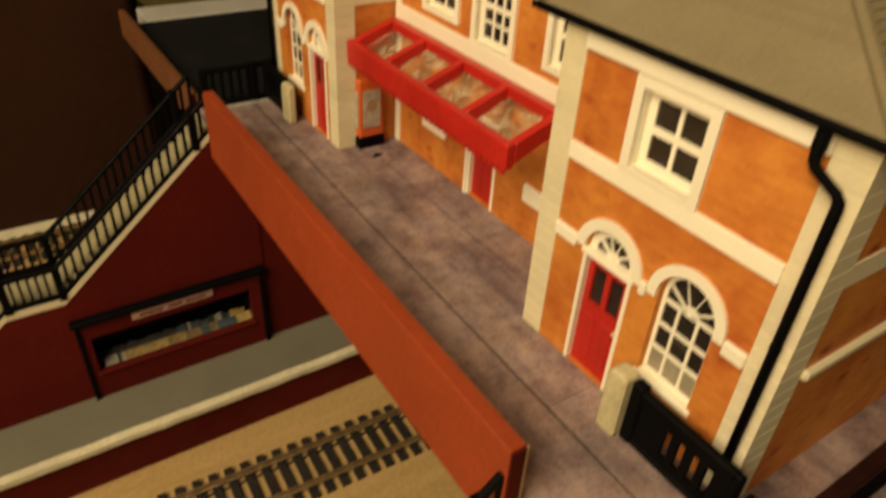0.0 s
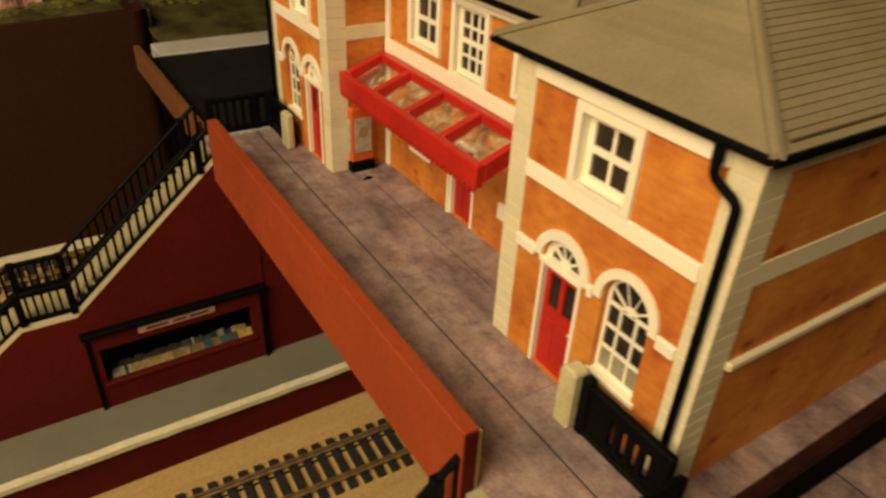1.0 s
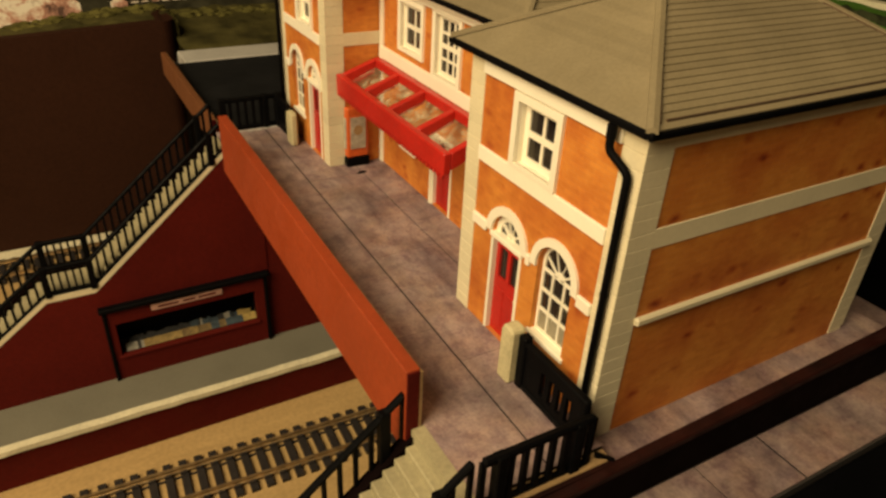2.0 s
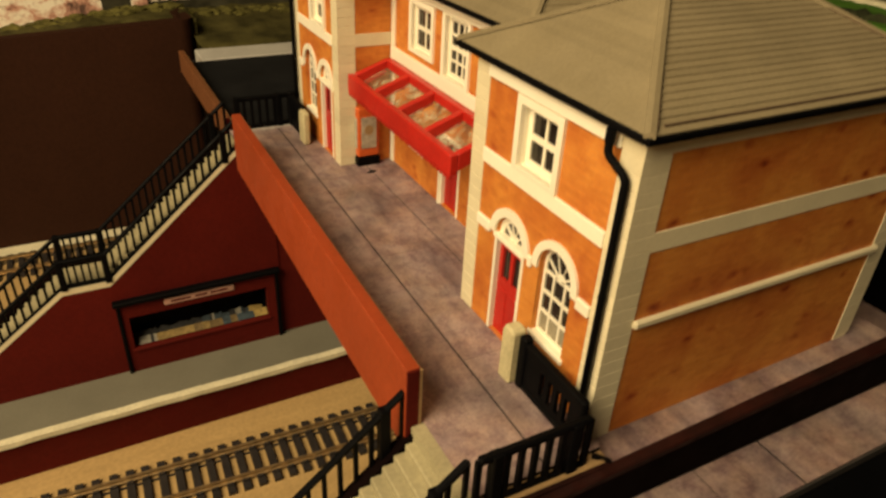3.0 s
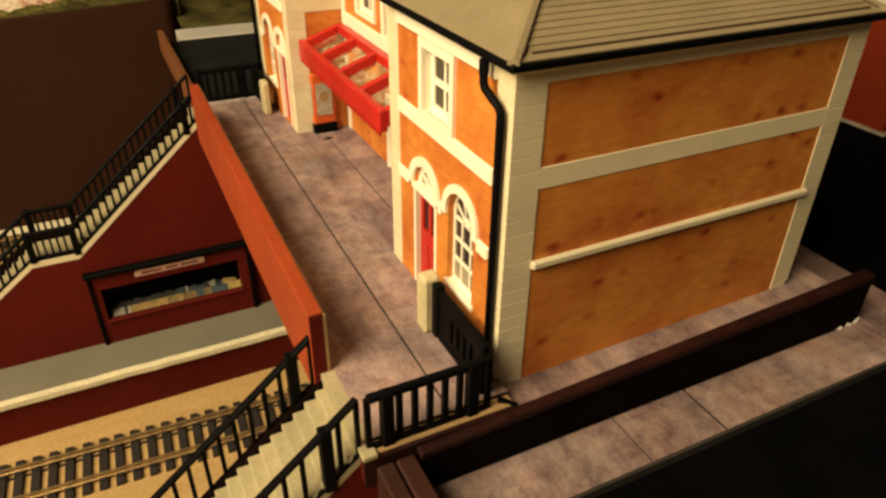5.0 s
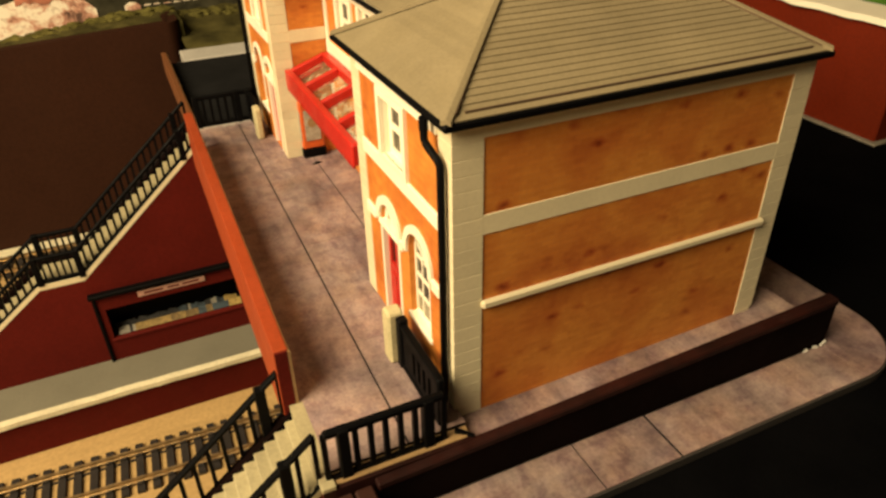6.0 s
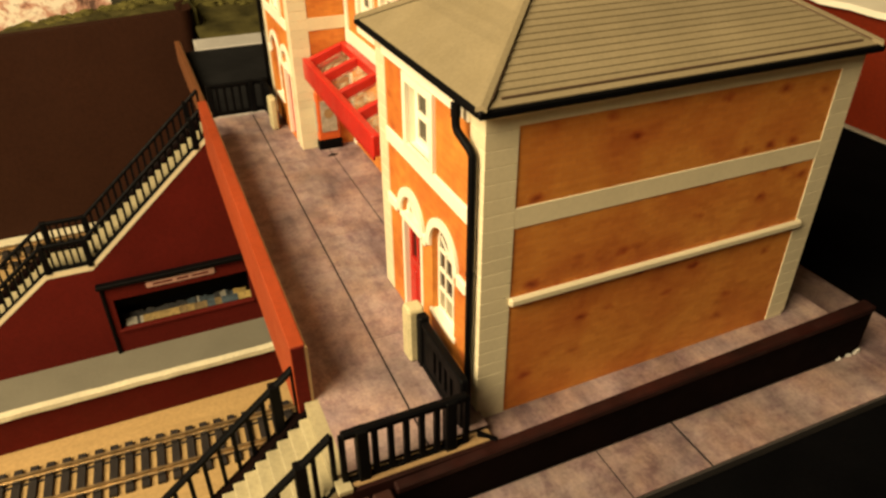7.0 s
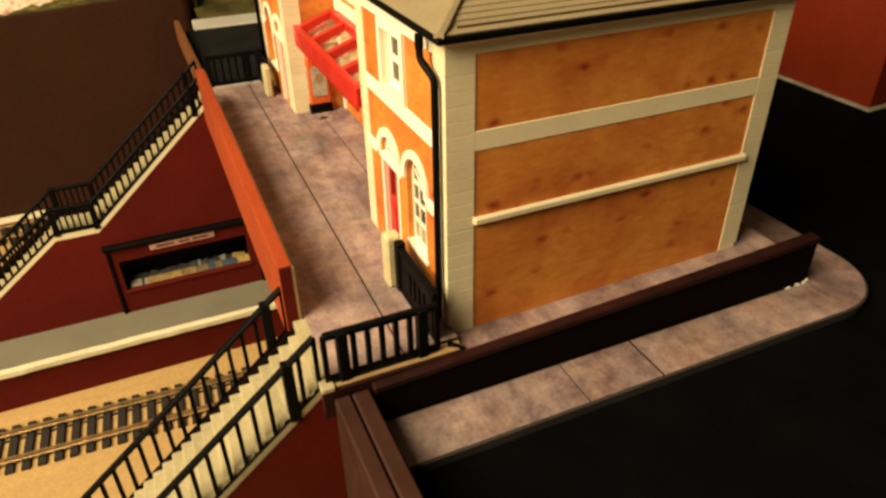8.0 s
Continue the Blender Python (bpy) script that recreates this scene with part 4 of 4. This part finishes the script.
def wing(y0, y1, flip):
    """One end wing: facade facing -x, plain gable side, hipped roof reaching further over the inner end."""
    W = 9.9
    ra, rb = (y0 - 0.72, y1 + 0.19) if flip else (y0 - 0.19, y1 + 0.72)

    def fy(v):
        return y1 - v if flip else y0 + v

    def span(a, b):
        return (min(fy(a), fy(b)), max(fy(a), fy(b)))

    da, db = span(3.43, 4.63)
    dc, dh = (da + db) / 2, (db - da) / 2
    wc, wh = fy(2.02), 0.66
    ua, ub = span(2.6, 4.05)
    holes = [[(da - 0.02, 0.005), (db + 0.02, 0.005), (db + 0.02, 3.08)] + [(dc + (dh + 0.06) * math.cos(k), 3.22 + (dh + 0.06) * math.sin(k)) for k in (math.pi * i / 12 for i in range(13))] + [(da - 0.02, 3.08)],
             arch(wc, wh, 1.28, 3.33), [(ua, 5.42), (ub, 5.42), (ub, 6.98), (ua, 6.98)]]
    part("brick_facade", sheet_with_holes([(y0 + 0.05, 0), (y1 - 0.05, 0), (y1 - 0.05, ROOFZ), (y0 + 0.05, ROOFZ)], holes, "x", 0.0, 0.3), BRICK, building, "orange moulded-brick front wall")
    for a, b, nm in ((y0, y0 + 0.3, "brick_side"), (y1 - 0.3, y1, "brick_side")):
        part(nm, box(0.31, W - 0.05, a, b, -0.025 if flip else -0.34, ROOFZ), BRICK, building, "plain orange moulded-brick side wall")
    part("brick_back", box(W - 0.3, W, y0 + 0.31, y1 - 0.31, 0, ROOFZ), BRICK, building)
    # unseen black sheet, added so the wing stays dark inside
    part("room_lining", box(0.9, 1.0, y0 + 0.31, y1 - 0.31, 0, ROOFZ), BLACK, building, "added black sheet that keeps the room behind the windows dark")
    red_door(da, db, 3.02, 0.0)
    arched_window(wc, wh, 1.28, 3.33, 0.0)
    window_in(ua, ub, 5.42, 6.98, 0.0, 2, 2, 0.17, 0.2, 0.18)
    # string courses and frieze on the facade
    part("string_course", box(-0.07, 0.02, y0 + 0.62, y1 - 0.62, 4.9, 5.3), WHITE, building, bevel=0.02)
    for a, b in (span(0.62, 1.1), span(2.95, 3.12), span(4.95, y1 - y0 - 0.62)):
        part("impost_band", box(-0.1, 0.02, a, b, 3.04, 3.36), WHITE, building, bevel=0.03)
    part("frieze", box(-0.09, 0.02, y0 + 0.62, y1 - 0.62, 7.2, ROOFZ), WHITE, building, bevel=0.02)
    for s, yy in ((-1, y0), (1, y1)):
        a, b = (yy - 0.14, yy + 0.02) if s < 0 else (yy - 0.02, yy + 0.14)
        part("ledge", box(0.69, W - 0.5, a, b, 2.98, 3.2), CREAM, building, bevel=0.05)
        a, b = (yy - 0.022, yy + 0.02) if s < 0 else (yy - 0.02, yy + 0.022)
        part("side_band", box(0.69, W - 0.53, a, b, 4.95, 5.45), CREAM, building, bevel=0.015)
        part("side_frieze", box(0.69, W - 0.53, a, b, 7.24, ROOFZ), CREAM, building, bevel=0.015)
    quoins(0, y0, 1, 1, ROOFZ), quoins(0, y1, 1, -1, ROOFZ)
    quoins(W, y0, -1, 1, ROOFZ, 0.64), quoins(W, y1, -1, -1, ROOFZ, 0.64)
    part("eave_board", box(-0.19, W + 0.11, ra, rb, ROOFZ + 0.002, ROOFZ + 0.12), CREAM, building, bevel=0.02)
    hip_roof(-0.24, W + 0.16, ra - 0.05, rb + 0.05, ROOFZ + 0.2, 0.5, 21, "roof", 1.1)
    gutter(-0.19, W + 0.11, ra, rb, ROOFZ + 0.09)


wing(0.0, 6.25, False)
wing(16.85, 22.4, True)


def downpipe(y, s, x=-0.17):
    """Swan-necked black pipe from the gutter down the corner."""
    d = sub("downpipe", x, y, 0.3)
    top = y + s * 0.5
    pts = [(-0.3, top, 7.6), (-0.3, top, 7.24), (-0.3, top - s * 0.01, 7.15), (-0.29, top - s * 0.06, 7.06), (x - 0.02, y + s * 0.08, 6.8), (x, y + s * 0.015, 6.7), (x, y, 6.6), (x, y, 0.25)]
    part("pipe", tube(pts, 0.088, 10), BLACK, d, smooth=True)
    part("hopper", tube([(-0.3, top, 7.62), (-0.3, top, 7.4), (-0.3, top, 7.34)], 0.105, 10), BLACK, d)
    part("pipe_collar", tube([(x, y, 3.9), (x, y, 3.98)], 0.098, 10), BLACK, d)
    part("pipe_shoe", tube([(x, y, 0.3), (x - 0.18, y, 0.12)], 0.11, 10), BLACK, d)


downpipe(0.2, 1)
downpipe(22.2, -1)


def centre():
    """Set-back middle block between the wings."""
    x, y0, y1 = 2.3, 6.32, 16.78
    ups = [(13.35, 14.95, 5.3, 6.95, 2, 2), (10.75, 12.3, 5.0, 7.1, 3, 4), (7.5, 9.1, 5.3, 6.95, 2, 2)]
    holes = [[(a, c), (b, c), (b, d), (a, d)] for a, b, c, d, _, _ in ups]
    da, db = 10.9, 12.1
    holes.append([(da, 0.03), (db, 0.03), (db, 2.9), (da, 2.9)])
    part("centre_facade", sheet_with_holes([(y0, 0), (y1, 0), (y1, ROOFZ), (y0, ROOFZ)], holes, "x", x, x + 0.3), BRICK, building, "set-back orange brick front")
    part("centre_back", box(9.6, 9.9, y0, y1, 0, ROOFZ), BRICK, building)
    # same added black sheet to darken the middle block's inside
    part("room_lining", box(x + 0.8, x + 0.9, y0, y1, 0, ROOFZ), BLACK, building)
    for a, b, c, d, m, n in ups:
        window_in(a, b, c, d, x, m, n, 0.12, 0.2, 0.17)
    red_door(da, db, 2.75, x, False)
    part("sill_band", box(x - 0.1, x + 0.02, y0, y1, 4.45, 4.93), WHITE, building, bevel=0.02)
    part("centre_frieze", box(x - 0.1, x + 0.02, y0, y1, 7.2, ROOFZ), WHITE, building, bevel=0.02)
    for a in (y0, y1 - 0.3):
        part("corner_pilaster", box(x - 0.08, x + 0.02, a, a + 0.3, 0, 7.2), WHITE, building, bevel=0.02)
    part("wall_board", box(x - 0.13, x - 0.002, 13.45, 14.85, 1.34, 1.74), WHITE, building, "cream wall nameboard", bevel=0.03)
    part("wall_board", box(x - 0.13, x - 0.002, 8.55, 9.35, 1.25, 1.8), WHITE, building, "cream wall nameboard", bevel=0.03)
    part("notice_frame", box(x - 0.08, x - 0.002, 12.18, 12.3, 0, 2.9), WHITE, building)
    part("eave_board", box(x - 0.3, 10.2, y0, y1, ROOFZ + 0.002, ROOFZ + 0.1), CREAM, building)
    part("cornice", prism([(x - 0.02, 7.16), (x - 0.16, 7.2), (x - 0.2, 7.36), (x - 0.34, 7.42), (x - 0.38, ROOFZ), (x - 0.02, ROOFZ)], "y", 8.1, y1 - 0.7), WHITE, building, "deep white eaves moulding")
    hip_roof(x - 0.34, 10.24, 7.0, 16.1, ROOFZ + 0.16, 0.62, 20, "centre_roof")
    gutter(x - 0.4, 10.2, 7.05, 16.05, ROOFZ + 0.05)
    d = sub("downpipe", x - 0.45, 7.95, 7.5)
    part("hopper", tube([(x - 0.46, 7.95, 7.6), (x - 0.46, 7.95, 7.25), (x - 0.42, 7.95, 7.1)], 0.11, 10), BLACK, d)
    part("pipe", tube([(x - 0.42, 7.95, 7.12), (x - 0.16, 7.95, 6.8), (x - 0.12, 7.95, 6.6), (x - 0.12, 7.95, 0.1)], 0.075, 10), BLACK, d, smooth=True)


centre()


# ---- canopy ----
def canopy():
    c = sub("canopy", 1.2, 11.5, 3.7)
    y0, y1, xf, xb = 8.05, 16.7, 0.46, 2.2
    zf, zb = 3.98, 4.42
    part("front_beam", box(xf - 0.14, xf + 0.14, y0, y1, zf - 0.72, zf), RED, c, bevel=0.04)
    part("back_beam", box(xb - 0.3, xb, y0, y1, zb - 0.3, zb + 0.04), RED, c, bevel=0.03)
    dent = done(prism([(-0.11, 0.0), (0.11, 0.0), (0.06, -0.13), (-0.06, -0.13)], "x", -0.13, -0.06), "valance_tooth")
    for i in range(36):
        link("valance_tooth", dent, RED, c, at=(xf, y0 + 0.14 + i * (y1 - y0 - 0.28) / 35, zf - 0.71))
    n = 4
    for i in range(n + 1):
        y = y0 + 0.13 + (y1 - y0 - 0.26) * i / n
        part("end_beam" if i in (0, n) else "rafter", prism([(xf + 0.141, zf - (0.6 if i in (0, n) else 0.46)), (xb - 0.301, zb - (0.5 if i in (0, n) else 0.42)), (xb - 0.301, zb + 0.02), (xf + 0.141, zf)], "y", y - 0.13, y + 0.13), RED, c, bevel=0.03)
    for i in range(n):
        a = y0 + 0.27 + (y1 - y0 - 0.26) * i / n
        b = y0 - 0.01 + (y1 - y0 - 0.26) * (i + 1) / n
        bm = prism([(xf + 0.1, zf - 0.42), (xb - 0.2, zb - 0.28), (xb - 0.2, zb - 0.25), (xf + 0.1, zf - 0.39)], "y", a, b)
        ob = part("glazing_sheet", bm, SHEET, c, "dusty clear canopy glazing")
        ob.visible_shadow = False


canopy()


# ---- things on the deck ----
def kiosk():
    k = thing("vending_kiosk", 1.35, 16.25, 0, "orange advertising kiosk with a grey poster and black base", "kiosk")
    part("base", box(0.62, 1.64, 16.46, 16.83, 0, 0.4), BLACK, k, bevel=0.04)
    part("cabinet", box(0.65, 1.61, 16.5, 16.83, 0.4, 2.55), VEND, k, bevel=0.06)
    poster = part("poster", box(0.80, 1.46, 16.465, 16.502, 0.8, 2.15), POSTER, k, "faded grey poster")
    part("poster_emblem", prism([(1.13 + 0.2 * math.cos(a), 1.6 + 0.22 * math.sin(a)) for a in (math.pi / 6 * q for q in range(12))], "y", 16.458, 16.464), CARD, poster, "faint brown round emblem")
    part("side_panel", box(0.62, 0.652, 16.56, 16.78, 0.8, 2.1), POSTER, k)


kiosk()


# ---- red block across the road ----
LAWN = painted("bright_green_grass", (0.07, 0.17, 0.02), 0.9, 0.3, 60, 1200, 0.6, 0.1)
HEDGE = painted("dark_hedge", (0.035, 0.04, 0.018), 0.95, 0.5, 80, 700, 0.8, 0.1)
TREE = painted("dark_print_trees", (0.045, 0.042, 0.025), 0.9, 0.6, 60, 400, 0.1, 0.1)
LIME, _n, _l, _b = material("whitewashed_print")
_w = ramp(_n, _l, noise_tex(_n, _l, 55, 6, (1, 1, 1.3), 0.65, 0.6), [(0.34, (0.10, 0.05, 0.035)), (0.42, (0.52, 0.27, 0.19)), (0.50, (0.78, 0.69, 0.55)), (0.75, (0.84, 0.78, 0.64))])
_l.new(mixed(_n, _l, _w, ramp(_n, _l, noise_tex(_n, _l, 260, 4), [(0.32, (0.5, 0.4, 0.36)), (0.45, (1, 1, 1))]), 0.8), _b.inputs["Base Color"])
_b.inputs["Roughness"].default_value = 0.8
ROOFPINK = painted("faded_red_print", (0.42, 0.16, 0.10), 0.8, 0.5, 120, 500, 0.05, 0.2)
BUSH = painted("yellow_green_scatter", (0.11, 0.098, 0.027), 0.95, 0.55, 120, 900, 0.7, 0.1)


def red_block():
    b = thing("retaining_block", 33, 25, PAVEZ - 0.3, "plain red card retaining block with a cream top edge", "wall")
    part("block_wall", box(27.6, 60, 8.9, 60, PAVEZ - 0.3, 3.85), REDCARD, b, bevel=0.08)
    bm = box(27.3, 29.6, 8.65, 60, 3.85, 4.15)
    bmesh.ops.subdivide_edges(bm, edges=[e for e in bm.edges if e.calc_length() > 20], cuts=60)
    for v in bm.verts:
        wob = noise.noise((v.co.y * 0.9, v.co.x, 3.0))
        v.co.x += 0.16 * wob
        v.co.z += 0.06 * wob
    part("coping", bm, WHITE, b, "uneven cream top edge")
    tops = [("upper_road", 29.65, 30.1, 4.1, PALE, "pale upper road on the red block", "road"),
            ("verge", 30.15, 30.9, 4.4, LAWN, "bright green grass verge on the block", "grass"),
            ("low_hedge", 30.95, 31.7, 4.7, HEDGE, "low dark hedge on the block", "hedge"),
            ("lawn", 31.8, 35.3, 4.45, LAWN, "bright green grass strip on the block", "grass"),
            ("white_kerb", 35.4, 36.2, 4.7, EDGE, "cream kerb beyond the grass strip", "kerb"),
            ("far_hedge", 36.4, 46.0, 6.2, HEDGE, "dark green hedge bank", "hedge")]
    for name, a, c, z, mat, label, kind in tops:
        bm = box(a, c, 8.95, 60, 3.85, z)
        if mat in (LAWN, HEDGE):
            bmesh.ops.subdivide_edges(bm, edges=[e for e in bm.edges if e.calc_length() > 20], cuts=110)
            for v in bm.verts:
                if v.co.z > 4.1:
                    k = noise.noise((v.co.y * 1.3, v.co.x * 1.1, z))
                    v.co.x += 0.2 * k
                    v.co.z += (0.35 if mat is HEDGE else 0.08) * k
        tagged(part(name, bm, mat), label, kind, kind="structure")
    tagged(part("far_kerb", box(27.3, 44, 8.6, 60, PAVEZ - 0.3, PAVEZ - 0.16), GREYKERB, bevel=0.05), "weathered grey kerb under the red block", "kerb", kind="structure")


red_block()


# ---- backscene ----
def rough_sheet(x0, x1, y0, y1, z0, z1, n, m, amp, seed):
    """Uneven scatter ground, from z0(x) at the front edge to the height z1(x) at the back."""
    bm = bmesh.new()
    rows = []
    for j in range(m + 1):
        v = j / m
        row = []
        for i in range(n + 1):
            x = x0 + (x1 - x0) * i / n
            row.append(bm.verts.new((x, y0 + (y1 - y0) * v, z0(x) + (z1(x) - z0(x)) * v + amp * noise.noise((i * 0.37 + seed, j * 0.6, seed)))))
        rows.append(row)
    for a, b in zip(rows, rows[1:]):
        for i in range(n):
            bm.faces.new((a[i], a[i + 1], b[i + 1], b[i]))
    low = [bm.verts.new((p.co.x, p.co.y, -3)) for p in rows[0]]
    for i in range(n):
        bm.faces.new((low[i], low[i + 1], rows[0][i + 1], rows[0][i]))
    return bm


def backscene():
    tagged(part("grass_bank", rough_sheet(-60, -1.4, 40.2, 46, lambda x: 0.95 + 0.045 * (x + 2.6), lambda x: min(0.75, max(-0.5, -0.35 + 0.14 * (x + 13))), 200, 14, 0.28, 3.0), GRASS, smooth=True), "olive green scatter bank behind the wall", "grass", kind="structure")
    tagged(part("grass_field", rough_sheet(-1.7, 27.0, 37.3, 46, lambda x: -0.3, lambda x: 0.5, 90, 14, 0.2, 8.0), GRASS, smooth=True), "olive green scatter field beyond the road", "grass", kind="structure")
    t = thing("backscene_board", 0, 46.2, 0, "printed countryside backscene board with dark trees and whitewashed cottages", "backdrop", kind="structure")
    part("board", box(-60, 60, 46.1, 46.4, -3, 24), TREE, t)
    random.seed(21)
    top = [(-6.6 - 0.6 * i, 1.35 + 0.9 * min(1, i / 3) + random.uniform(-0.25, 0.35)) for i in range(40)]
    part("printed_cottage", prism([(-30, -1.0), (-6.6, -1.0), *top], "y", 46.03, 46.096), LIME, t, "whitewashed printed cottage walls")
    for a, z in ((-27, 1.9), (-21.5, 2.2), (-16.8, 1.8), (-11.6, 2.1)):
        edge = [(a + 0.3 * i, z + random.uniform(-0.25, 0.1)) for i in range(11)] + [(a + 2.6, z + 1.7), (a + 1.5, z + 2.0), (a + 0.3, z + 1.6)]
        part("printed_roof", prism(edge, "y", 45.98, 46.026), ROOFPINK, t, "faded red printed roof")
    part("printed_gable", prism([(-4.7, 0.7), (-3.6, 0.7), (-3.6, 1.1), (-3.9, 1.35), (-4.3, 1.4), (-4.7, 1.15)], "y", 46.03, 46.096), LIME, t, "small whitewashed printed gable")
    for k in range(22):
        x, w = -3.4 + 0.7 * k, random.uniform(0.35, 0.6)
        z = 1.02 + 0.02 * (x + 3.4) + random.uniform(-0.02, 0.02)
        part("printed_field_wall", prism([(x, z), (x + w, z + 0.012), (x + w, z + random.uniform(0.05, 0.09)), (x + 0.1, z + random.uniform(0.06, 0.1))], "y", 46.06, 46.096), LIME, t, "pale printed field wall")


def bushes():
    """Small rough scatter clumps along the crest of the bank."""
    random.seed(8)
    bm = bmesh.new()
    for i in range(330):
        x = random.uniform(-32, 6)
        r = random.uniform(0.12, 0.4)
        y = random.uniform(43.6, 45.7)
        zc = min(0.75, max(-0.5, -0.35 + 0.14 * (x + 13))) + 0.1 if x < -1.6 else 0.35
        got = bmesh.ops.create_icosphere(bm, subdivisions=1, radius=r)
        for v in got["verts"]:
            k = random.uniform(0.7, 1.25)
            v.co = Vector((v.co.x * 1.5 * k + x, v.co.y * k + y, v.co.z * 0.7 * k + zc))
    me = done(bm, "scatter_bushes")
    tagged(link("scatter_bushes", me, BUSH), "yellow-green foam scatter bushes along the bank", "bushes", kind="stuff")


backscene()
bushes()
